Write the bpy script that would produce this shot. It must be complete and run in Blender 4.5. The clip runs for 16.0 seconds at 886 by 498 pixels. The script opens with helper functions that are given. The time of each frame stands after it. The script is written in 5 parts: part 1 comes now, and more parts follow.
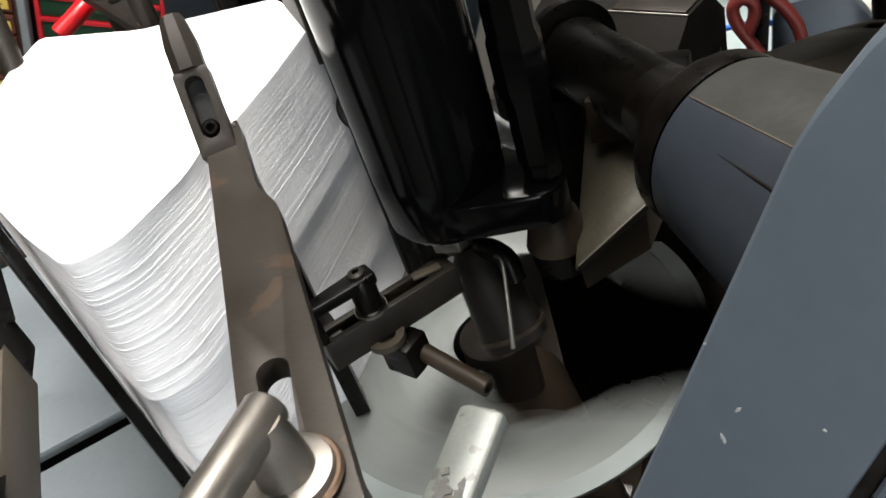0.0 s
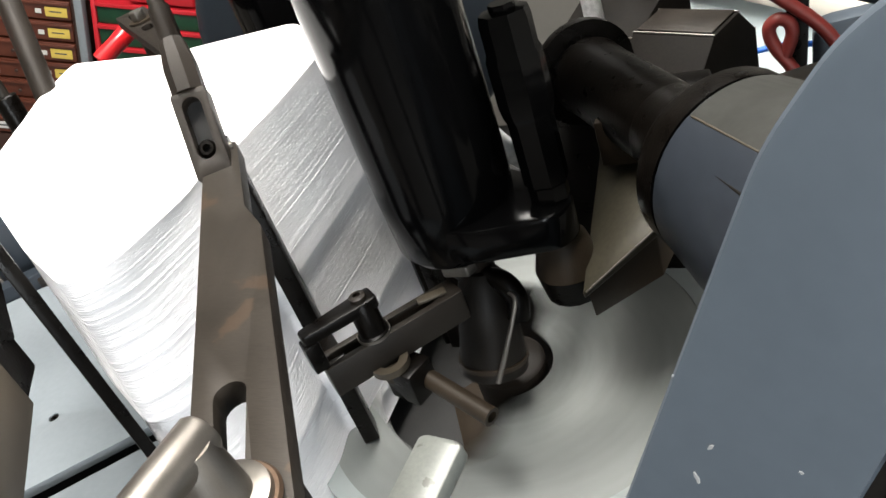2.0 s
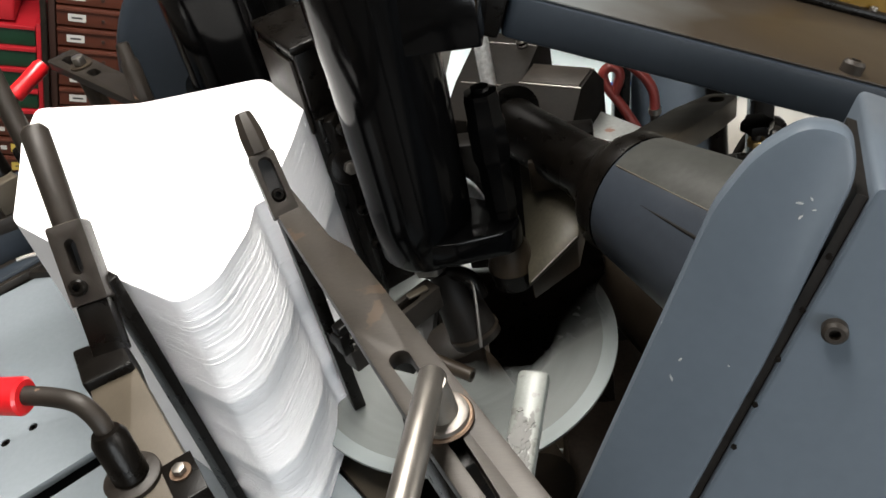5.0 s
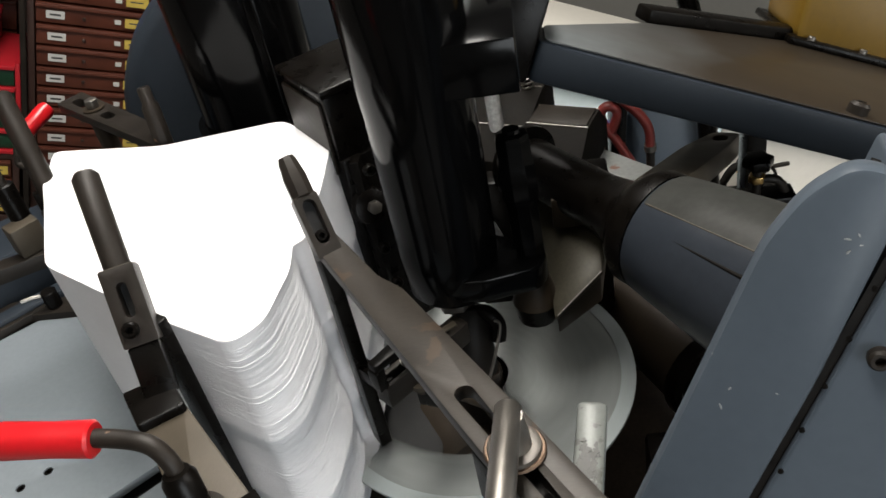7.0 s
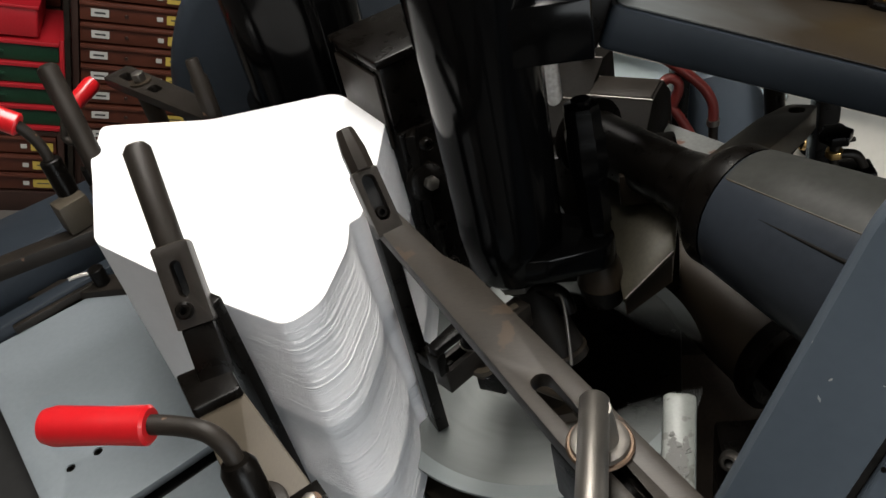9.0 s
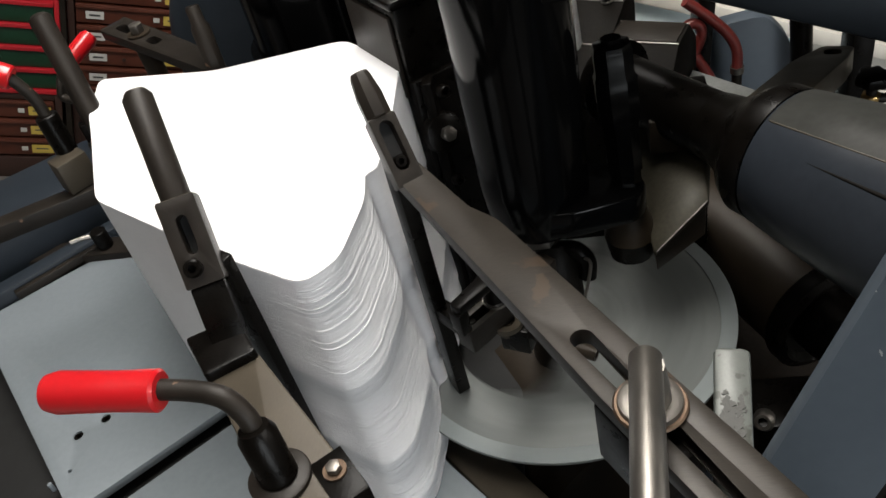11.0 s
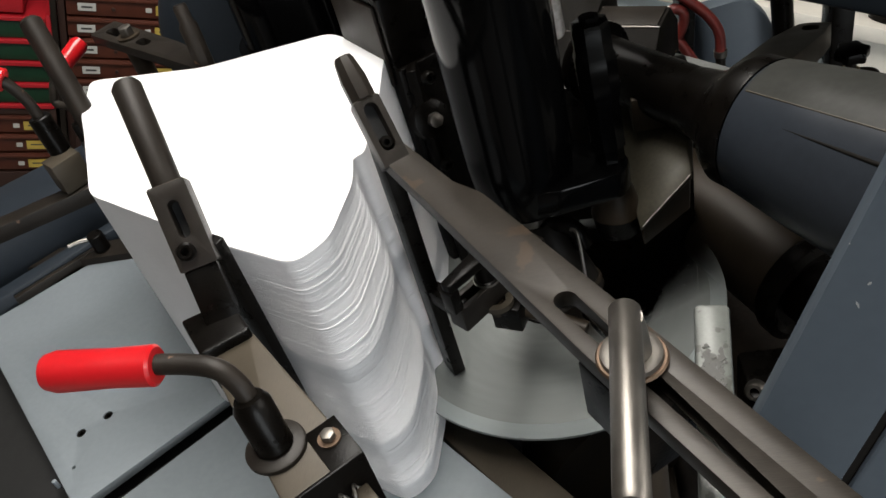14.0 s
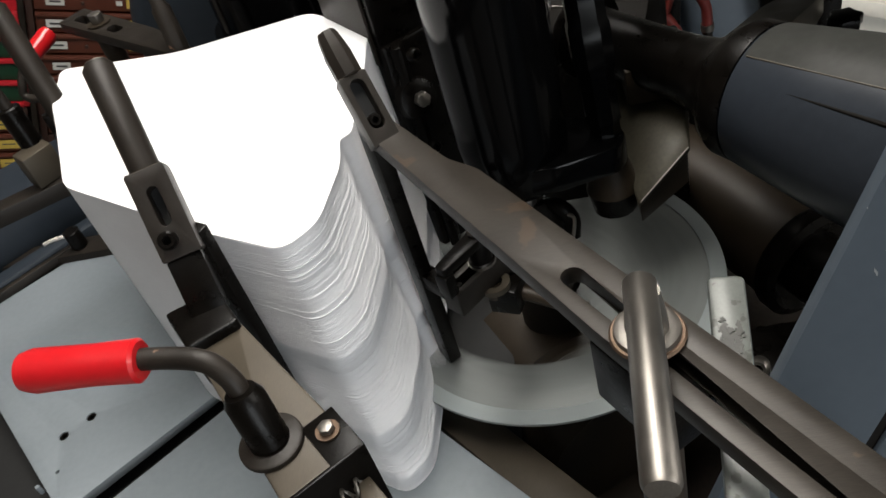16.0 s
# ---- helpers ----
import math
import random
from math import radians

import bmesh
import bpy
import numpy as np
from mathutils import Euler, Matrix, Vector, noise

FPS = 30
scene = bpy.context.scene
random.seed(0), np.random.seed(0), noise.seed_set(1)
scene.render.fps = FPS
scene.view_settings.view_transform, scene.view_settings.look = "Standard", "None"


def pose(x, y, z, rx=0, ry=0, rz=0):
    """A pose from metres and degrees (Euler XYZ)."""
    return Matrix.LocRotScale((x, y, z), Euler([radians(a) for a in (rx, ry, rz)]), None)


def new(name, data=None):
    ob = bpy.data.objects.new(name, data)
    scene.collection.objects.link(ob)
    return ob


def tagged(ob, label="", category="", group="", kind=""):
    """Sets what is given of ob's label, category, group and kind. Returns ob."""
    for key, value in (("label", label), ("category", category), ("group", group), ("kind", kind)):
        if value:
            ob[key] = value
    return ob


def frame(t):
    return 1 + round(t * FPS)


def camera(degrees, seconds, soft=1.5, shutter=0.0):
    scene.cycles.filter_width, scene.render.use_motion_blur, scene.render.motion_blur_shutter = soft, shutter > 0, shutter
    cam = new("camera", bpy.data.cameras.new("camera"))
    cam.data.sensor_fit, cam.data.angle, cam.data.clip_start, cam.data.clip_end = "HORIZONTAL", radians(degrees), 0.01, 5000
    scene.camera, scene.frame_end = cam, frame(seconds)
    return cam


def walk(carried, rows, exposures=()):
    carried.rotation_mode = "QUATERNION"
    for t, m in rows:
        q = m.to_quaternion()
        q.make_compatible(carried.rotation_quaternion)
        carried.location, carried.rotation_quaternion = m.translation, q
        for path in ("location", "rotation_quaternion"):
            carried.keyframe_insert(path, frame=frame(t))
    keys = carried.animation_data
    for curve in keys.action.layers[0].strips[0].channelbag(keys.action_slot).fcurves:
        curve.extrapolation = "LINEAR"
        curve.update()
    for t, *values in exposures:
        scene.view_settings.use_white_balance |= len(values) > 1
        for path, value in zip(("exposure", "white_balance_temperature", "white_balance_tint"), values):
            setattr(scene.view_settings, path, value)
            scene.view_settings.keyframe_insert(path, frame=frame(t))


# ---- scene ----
cam = camera(56.3, 16.0, soft=1.5, shutter=0.5)

# The machine leans: its own space has z along the stack of blanks, and plate top at z = 0.
UP = Vector((0.377, 0.147, 0.914)).normalized()
SIDE = (Vector((1, 0, 0)) - UP * UP.x).normalized()
MACH = Matrix.Translation((0, 0, 0.95)) @ Matrix((SIDE, UP.cross(SIDE), UP)).to_4x4()
ROWS = [
    (0, 0.4059, -0.2984, 0.568, 51.37, 15.22, 15.46),
    (0.5, 0.4305, -0.2843, 0.5591, 53.04, 16.97, 17.98),
    (1, 0.4357, -0.2793, 0.5569, 53.97, 17.38, 18.91),
    (1.5, 0.434, -0.2803, 0.5537, 54.46, 17.45, 19.42),
    (2, 0.4366, -0.2786, 0.548, 54.17, 17.17, 19.1),
    (2.5, 0.4379, -0.2879, 0.5558, 53.52, 16.91, 18.57),
    (3, 0.4227, -0.3279, 0.5963, 52.08, 15.69, 14.49),
    (3.5, 0.3972, -0.3739, 0.6411, 50.7, 13.66, 9.83),
    (4, 0.3602, -0.4129, 0.6809, 50.18, 11.57, 8.56),
    (4.2, 0.3569, -0.429, 0.6947, 50.03, 11.54, 7.71),
    (6.3, 0.3014, -0.4927, 0.7687, 51.73, 8.56, 2.37),
    (6.5, 0.2922, -0.4938, 0.7689, 51.77, 8.63, 2.01),
    (7, 0.2807, -0.4924, 0.7645, 52.25, 9.57, 2.41),
    (7.5, 0.2717, -0.486, 0.7598, 51.97, 9.78, 3.35),
    (8, 0.2648, -0.4759, 0.7576, 51.5, 10.03, 3.95),
    (8.5, 0.2565, -0.4673, 0.7494, 51.34, 10.46, 4.14),
    (9, 0.2493, -0.462, 0.7435, 51.16, 10.91, 4.53),
    (9.5, 0.2424, -0.4416, 0.7327, 50.79, 11.29, 3.4),
    (10, 0.2302, -0.4368, 0.7183, 49.97, 11.34, 3.73),
    (10.2, 0.2242, -0.4354, 0.7166, 49.6, 11.07, 3.92),
    (12.3, 0.2376, -0.4435, 0.7031, 48.17, 13.32, 4.18),
    (12.5, 0.2389, -0.4488, 0.6947, 48.82, 13.47, 3.92),
    (13, 0.2439, -0.4559, 0.6983, 48.58, 13.64, 3.41),
    (13.5, 0.2414, -0.4638, 0.7022, 48.61, 13.38, 2.88),
    (14, 0.2329, -0.4619, 0.7015, 48.79, 13.12, 2.82),
    (14.5, 0.2279, -0.4612, 0.7013, 48.75, 13.05, 2.82),
    (15, 0.2260, -0.4600, 0.6960, 48.39, 13.22, 2.50),
    (15.5, 0.2281, -0.4585, 0.6885, 48.33, 13.47, 2.49),
    (16, 0.2162, -0.4463, 0.6801, 47.66, 13.61, 0.6),
]
walk(cam, [(t, MACH @ pose(x, y, z, rx, ry, rz)) for t, x, y, z, rx, ry, rz in ROWS],
     exposures=[(0.0, 0.72), (0.6, 0.92), (1.5, 1.06), (3.0, 1.2), (4.2, 0.98), (6.5, 0.35), (9.0, -0.1), (10.2, -0.1), (12.5, -0.05), (16.0, 0.0)])

# ---- light ----
world = bpy.data.worlds.new("workshop_air")
world.use_nodes = True
world.node_tree.nodes["Background"].inputs[0].default_value = (0.8, 0.9, 1.0, 1)
world.node_tree.nodes["Background"].inputs[1].default_value = 0.004
scene.world = world
# overhead lamps, all unseen; the third is added only as fill behind the viewpoint
LAMPS = [(-0.7, 0.2, 2.95, 0.6, 2.0, 76), (2.1, -0.7, 2.95, 0.6, 2.0, 44), (-1.6, -1.3, 2.95, 0.5, 1.8, 9)]
# added opening out of view for a fill light from the front right
FILL_WINDOW = (0.9, 2.95, 0.8, 2.5, 66)


# ---- materials ----
def material(name, color, rough=0.5, metal=0.0, spread=0.15, scale=40.0, bump=0.1, grain=None, wear=None, wear_at=0.62, rough_spread=0.12, coat=0.0, spec=0.5, sheen_fade=None):
    """Principled surface with stains at one scale, grain at another, and worn patches where asked."""
    m = bpy.data.materials.new(name)
    m.use_nodes = True
    nt = m.node_tree
    b = nt.nodes["Principled BSDF"]
    tc = nt.nodes.new("ShaderNodeTexCoord")
    def tex(s, detail=4.0, stretch=None):
        n = nt.nodes.new("ShaderNodeTexNoise")
        n.inputs["Scale"].default_value, n.inputs["Detail"].default_value = s, detail
        if stretch:
            mp = nt.nodes.new("ShaderNodeMapping")
            mp.inputs["Scale"].default_value = stretch
            nt.links.new(tc.outputs["Object"], mp.inputs[0])
            nt.links.new(mp.outputs[0], n.inputs["Vector"])
        else:
            nt.links.new(tc.outputs["Object"], n.inputs["Vector"])
        return n
    big, fine = tex(scale), tex(scale * 9, 3.0, grain)
    mix = nt.nodes.new("ShaderNodeMix")
    mix.data_type = "RGBA"
    lo = [max(0.0, c * (1 - spread)) for c in color] + [1]
    hi = [min(1.0, c * (1 + spread)) for c in color] + [1]
    mix.inputs[6].default_value, mix.inputs[7].default_value = lo, hi
    add = nt.nodes.new("ShaderNodeMath")
    add.operation = "ADD"
    half = nt.nodes.new("ShaderNodeMath")
    half.operation, half.inputs[1].default_value = "MULTIPLY", 0.5
    nt.links.new(big.outputs["Fac"], add.inputs[0])
    nt.links.new(fine.outputs["Fac"], add.inputs[1])
    nt.links.new(add.outputs[0], half.inputs[0])
    cr = nt.nodes.new("ShaderNodeMapRange")
    cr.inputs[1].default_value, cr.inputs[2].default_value = 0.32, 0.68
    nt.links.new(half.outputs[0], cr.inputs[0])
    nt.links.new(cr.outputs[0], mix.inputs[0])
    out = mix.outputs[2]
    if wear:
        wn = tex(scale * 1.7, 6.0)
        wr = nt.nodes.new("ShaderNodeMapRange")
        wr.inputs[1].default_value, wr.inputs[2].default_value = wear_at, wear_at + 0.03
        nt.links.new(wn.outputs["Fac"], wr.inputs[0])
        wm = nt.nodes.new("ShaderNodeMix")
        wm.data_type = "RGBA"
        wm.inputs[7].default_value = (*wear, 1)
        nt.links.new(wr.outputs[0], wm.inputs[0])
        nt.links.new(out, wm.inputs[6])
        out = wm.outputs[2]
    if sheen_fade:
        # a painted pale reflection fading out along the part's length: end colour, where it starts, where it covers all
        colour, s0, s1 = sheen_fade
        sep = nt.nodes.new("ShaderNodeSeparateXYZ")
        nt.links.new(tc.outputs["Object"], sep.inputs[0])
        jag = nt.nodes.new("ShaderNodeMath")
        jag.operation, jag.inputs[1].default_value = "MULTIPLY_ADD", 0.25
        nt.links.new(big.outputs["Fac"], jag.inputs[0])
        nt.links.new(sep.outputs[0], jag.inputs[2])
        sr = nt.nodes.new("ShaderNodeMapRange")
        sr.inputs[1].default_value, sr.inputs[2].default_value = s0 + 0.125, s1 + 0.125
        nt.links.new(jag.outputs[0], sr.inputs[0])
        sm = nt.nodes.new("ShaderNodeMix")
        sm.data_type = "RGBA"
        sm.inputs[7].default_value = (*colour, 1)
        nt.links.new(sr.outputs[0], sm.inputs[0])
        nt.links.new(out, sm.inputs[6])
        out = sm.outputs[2]
    nt.links.new(out, b.inputs["Base Color"])
    rr = nt.nodes.new("ShaderNodeMapRange")
    rr.inputs[3].default_value, rr.inputs[4].default_value = max(0.03, rough - rough_spread), min(1.0, rough + rough_spread)
    nt.links.new(big.outputs["Fac"], rr.inputs[0])
    nt.links.new(rr.outputs[0], b.inputs["Roughness"])
    b.inputs["Metallic"].default_value = metal
    b.inputs["Specular IOR Level"].default_value = spec
    b.inputs["Coat Weight"].default_value = coat
    if bump:
        bp = nt.nodes.new("ShaderNodeBump")
        bp.inputs["Strength"].default_value, bp.inputs["Distance"].default_value = bump, 0.001
        nt.links.new(half.outputs[0], bp.inputs["Height"])
        nt.links.new(bp.outputs[0], b.inputs["Normal"])
    return m


PAPER = material("white_paper", (0.88, 0.88, 0.89), 0.75, 0, 0.02, 30, 0.05)
PAPER_EDGE = material("paper_edges", (0.76, 0.76, 0.775), 0.85, 0, 0.07, 12, 0.8, grain=(1, 1, 22))
BLACK = material("black_enamel", (0.0016, 0.0016, 0.0017), 0.14, 0, 0.3, 18, 0.004, rough_spread=0.03, spec=0.13)
BLACK_OILY = material("black_oily_steel", (0.003, 0.0024, 0.0019), 0.3, 0.0, 0.5, 60, 0.35, spec=0.13)
STEEL_DARK = material("blackened_steel", (0.017, 0.0135, 0.0105), 0.46, 0.15, 0.45, 30, 0.2, spec=0.3, grain=(1, 12, 12), wear=(0.2, 0.12, 0.08), wear_at=0.72)
OIL_DARK = material("dull_oil_blackened_steel", (0.006, 0.005, 0.004), 0.68, 0.0, 0.5, 40, 0.25, spec=0.1)
OIL_BROWN = material("oil_soaked_brown_steel", (0.015, 0.011, 0.008), 0.5, 0.0, 0.5, 18, 0.2, spec=0.2)
OLIVE = material("olive_grey_enamel", (0.031, 0.0315, 0.029), 0.42, 0, 0.25, 16, 0.06, spec=0.12)
STEEL_WORN = material("handled_flat_steel", (0.03, 0.025, 0.02), 0.42, 0.2, 0.35, 22, 0.15, spec=0.35, grain=(1, 12, 12), wear=(0.055, 0.038, 0.026), wear_at=0.64)
STEEL_OLIVE = material("oil_yellowed_steel", (0.046, 0.041, 0.028), 0.48, 0.1, 0.25, 30, 0.15, spec=0.3)
STEEL_BROWN = material("oily_brown_steel", (0.03, 0.022, 0.0145), 0.45, 0.1, 0.3, 35, 0.15, spec=0.3, grain=(12, 1, 1))
STEEL_ARM = material("browned_flat_steel", (0.062, 0.051, 0.037), 0.45, 0.15, 0.2, 28, 0.12, spec=0.3, grain=(14, 1, 14))
STEEL = material("bright_steel", (0.23, 0.213, 0.192), 0.4, 0.95, 0.15, 60, 0.12, grain=(1, 20, 1))
DISC_RIM = material("bright_zinc_rim", (0.27, 0.3, 0.3), 0.45, 0.2, 0.1, 14, 0.04)
DISC_STEEL = material("zinc_plated_disc", (0.175, 0.187, 0.182), 0.5, 0.2, 0.28, 14, 0.05)
# pale base colour is a painted reflection, fading into the brown oil
BEAM_TOP = material("oily_beam_top_sheen", (0.1, 0.108, 0.11), 0.36, 0.0, 0.15, 7, 0.04, spec=0.4, sheen_fade=((0.024, 0.018, 0.012), 0.03, 0.24))
LEDGE = material("greasy_grey_ledge", (0.15, 0.155, 0.15), 0.45, 0.1, 0.2, 20, 0.1, wear=(0.11, 0.05, 0.03), wear_at=0.6)
COPPER = material("copper_washer", (0.12, 0.08, 0.055), 0.48, 0.8, 0.2, 60, 0.1)
BRASS = material("brass", (0.6, 0.4, 0.16), 0.3, 0.9, 0.2, 60, 0.1)
GREY = material("blue_grey_enamel", (0.069, 0.085, 0.104), 0.4, 0, 0.06, 10, 0.04, wear=(0.5, 0.5, 0.48), wear_at=0.84, spec=0.25)
SLEEVE = material("dull_blue_grey_enamel", (0.0195, 0.0235, 0.03), 0.36, 0, 0.15, 14, 0.05, spec=0.22)
NAVY = material("navy_grey_enamel", (0.019, 0.0245, 0.032), 0.42, 0, 0.08, 9, 0.05, spec=0.25)
PLATE = material("grey_painted_plate", (0.19, 0.215, 0.235), 0.5, 0, 0.06, 16, 0.08)
CHIP = material("bare_primer_chip", (0.26, 0.27, 0.27), 0.6, 0, 0.1, 60, 0.05)
CHIPPED = material("chipped_pale_paint", (0.122, 0.13, 0.12), 0.34, 0.1, 0.14, 60, 0.2, wear=(0.07, 0.073, 0.064), wear_at=0.6)
BARE = material("bare_dark_metal", (0.03, 0.03, 0.026), 0.45, 0.2, 0.4, 160, 0.2)
RED = material("red_plastic_grip", (0.5, 0.008, 0.012), 0.3, 0, 0.06, 20, 0.03, coat=0.3)
RED_BIN = material("red_plastic_bin", (0.4, 0.012, 0.02), 0.4, 0, 0.1, 14, 0.04)
GREEN = material("dark_green_drawer", (0.004, 0.034, 0.015), 0.45, 0, 0.2, 14, 0.04)
WOOD = material("red_brown_drawer", (0.08, 0.021, 0.0105), 0.45, 0, 0.3, 12, 0.12, grain=(1, 14, 14))
WOOD_DARK = material("dark_cabinet_frame", (0.03, 0.013, 0.009), 0.5, 0, 0.3, 12, 0.1)
LABEL = material("white_label", (0.5, 0.5, 0.48), 0.7, 0, 0.05, 40, 0.02)
LABEL_Y = material("yellow_label", (0.5, 0.37, 0.07), 0.7, 0, 0.1, 40, 0.02)
INK = material("label_ink", (0.05, 0.05, 0.05), 0.7, 0, 0.1, 40, 0)
# near-black that stands for the shade in holes, slots and gaps
HOLE_SHADE = material("shade_in_holes", (0.008, 0.008, 0.008), 0.7, 0, 0.2, 40, 0)
RUBBER = material("black_rubber", (0.0065, 0.0052, 0.004), 0.55, 0, 0.5, 60, 0.25, spec=0.22)
HOSE_RED = material("red_rubber_hose", (0.15, 0.022, 0.018), 0.42, 0, 0.15, 50, 0.1)
HOSE_BLUE = material("blue_air_hose", (0.02, 0.14, 0.6), 0.4, 0, 0.1, 50, 0)
HOSE_GREY = material("braided_steel_hose", (0.6, 0.61, 0.61), 0.45, 0.1, 0.4, 160, 0.8, grain=(1, 1, 3))
YELLOW = material("yellow_enamel", (0.14, 0.08, 0.008), 0.4, 0, 0.1, 10, 0.05)
WALL = material("painted_wall", (0.17, 0.165, 0.15), 0.8, 0, 0.05, 4, 0.05)
CEIL = material("white_ceiling", (0.3, 0.3, 0.29), 0.85, 0, 0.04, 4, 0.04)
FLOOR = material("worn_concrete_floor", (0.13, 0.12, 0.11), 0.55, 0, 0.2, 5, 0.15)
PALE = material("pale_blue_panel", (0.78, 0.9, 0.92), 0.5, 0, 0.05, 6, 0.03)
CREAM = material("cream_board", (0.58, 0.55, 0.49), 0.7, 0, 0.05, 6, 0.03)


# ---- building helpers ----
def thing(name, base, label, category, group="", kind="", m=None):
    """A top-level Empty at its base, in the machine's space unless m says otherwise."""
    ob = new(name)
    ob.empty_display_size = 0.02
    ob.matrix_world = (m or MACH) @ Matrix.Translation(base)
    ob["base"] = [float(v) for v in base]
    return tagged(ob, label, category, group, kind)


def mesh_of(bm, mat, smooth=40):
    bmesh.ops.recalc_face_normals(bm, faces=bm.faces)
    for f in bm.faces:
        f.smooth = True
    for e in bm.edges:
        e.smooth = len(e.link_faces) == 2 and e.calc_face_angle(3.0) < radians(smooth)
    me = bpy.data.meshes.new("mesh")
    bm.to_mesh(me)
    bm.free()
    me.materials.append(mat)
    return me


def part(name, bm, mat, parent, label=""):
    """Links a bmesh, made in the same space as its thing's base, as one mesh under a thing or a part."""
    top = parent
    while top.parent:
        top = top.parent
    bm.transform(Matrix.Translation([-v for v in top["base"]]))
    ob = new(name, mesh_of(bm, mat))
    ob.parent = parent
    return tagged(ob, label)


def bevelled(bm, width, segments=2, angle=35):
    if width:
        es = [e for e in bm.edges if len(e.link_faces) == 2 and e.calc_face_angle(0) > radians(angle)]
        bmesh.ops.bevel(bm, geom=es, offset=width, segments=segments, profile=0.5, affect="EDGES", clamp_overlap=True)
    return bm


def box(x0, x1, y0, y1, z0, z1, bevel=0.0, m=None):
    bm = bmesh.new()
    bmesh.ops.create_cube(bm, size=1.0, matrix=Matrix.Translation(((x0 + x1) / 2, (y0 + y1) / 2, (z0 + z1) / 2)) @ Matrix.Diagonal((x1 - x0, y1 - y0, z1 - z0, 1)))
    bevelled(bm, bevel)
    if m:
        bm.transform(m)
    return bm


def prism(outer, z0, z1, bevel=0.0, holes=(), m=None):
    """A plate with that outline, and holes through it."""
    bm = bmesh.new()
    loops = []
    for loop in (outer, *holes):
        vs = [bm.verts.new((x, y, z1)) for x, y in loop]
        es = [bm.edges.new((vs[i - 1], vs[i])) for i in range(len(vs))]
        loops.append((vs, es))
    if holes:
        bmesh.ops.triangle_fill(bm, edges=[e for _, es in loops for e in es], use_beauty=True)
    else:
        bm.faces.new(loops[0][0])
    tops = list(bm.faces)
    low = {}
    for vs, _ in loops:
        for v in vs:
            low[v] = bm.verts.new((v.co.x, v.co.y, z0))
    for f in tops:
        bm.faces.new([low[v] for v in reversed(f.verts)])
    for vs, _ in loops:
        for i in range(len(vs)):
            bm.faces.new((vs[i - 1], vs[i], low[vs[i]], low[vs[i - 1]]))
    bmesh.ops.recalc_face_normals(bm, faces=bm.faces)
    bevelled(bm, bevel)
    if m:
        bm.transform(m)
    return bm


def hull(points, bevel=0.0):
    """A faceted casting: the convex body round some corners."""
    bm = bmesh.new()
    for p in points:
        bm.verts.new(p)
    r = bmesh.ops.convex_hull(bm, input=bm.verts)
    spare = [g for g in r["geom_interior"] + r["geom_unused"] if isinstance(g, bmesh.types.BMVert)]
    bmesh.ops.delete(bm, geom=list(set(spare)), context="VERTS")
    bmesh.ops.dissolve_limit(bm, angle_limit=radians(3), verts=bm.verts, edges=bm.edges)
    return bevelled(bm, bevel, 1)


def axis_matrix(p0, p1):
    d = Vector(p1) - Vector(p0)
    return Matrix.Translation(p0) @ d.to_track_quat("Z", "Y").to_matrix().to_4x4()


def lathe(profile, p0=(0, 0, 0), p1=(0, 0, 1), seg=32, turn=0.0, closed=False):
    """A turned body: profile of (radius, height) along the axis from p0 towards p1."""
    bm = bmesh.new()
    rings = []
    for r, z in profile:
        if r < 1e-5:
            rings.append([bm.verts.new((0, 0, z))])
        else:
            rings.append([bm.verts.new((r * math.cos(2 * math.pi * k / seg + turn), r * math.sin(2 * math.pi * k / seg + turn), z)) for k in range(seg)])
    pairs = list(zip(rings, rings[1:]))
    if closed:
        pairs.append((rings[-1], rings[0]))
    for a, b in pairs:
        for k in range(seg):
            j = (k + 1) % seg
            if len(a) == 1 and len(b) == 1:
                continue
            if len(a) == 1:
                bm.faces.new((a[0], b[j], b[k]))
            elif len(b) == 1:
                bm.faces.new((a[k], a[j], b[0]))
            else:
                bm.faces.new((a[k], a[j], b[j], b[k]))
    if not closed:
        for ring in (rings[0], rings[-1]):
            if len(ring) > 2:
                bm.faces.new(ring)
    bm.transform(axis_matrix(p0, p1))
    return bm


def rod(p0, p1, r, r1=None, c=0.0015, seg=28):
    """A straight bar with eased ends."""
    r1 = r if r1 is None else r1
    n = (Vector(p1) - Vector(p0)).length
    c = min(c, r * 0.6, r1 * 0.6)
    return lathe([(0, 0), (r - c, 0), (r, c), (r1, n - c), (r1 - c, n), (0, n)], p0, p1, seg)


def smooth_path(points, steps=8):
    pts = [Vector(p) for p in points]
    out = []
    for i in range(len(pts) - 1):
        p0, p1, p2, p3 = pts[max(i - 1, 0)], pts[i], pts[i + 1], pts[min(i + 2, len(pts) - 1)]
        for k in range(steps):
            t = k / steps
            out.append(0.5 * ((2 * p1) + (p2 - p0) * t + (2 * p0 - 5 * p1 + 4 * p2 - p3) * t * t + (3 * p1 - p0 - 3 * p2 + p3) * t ** 3))
    return out + [pts[-1]]


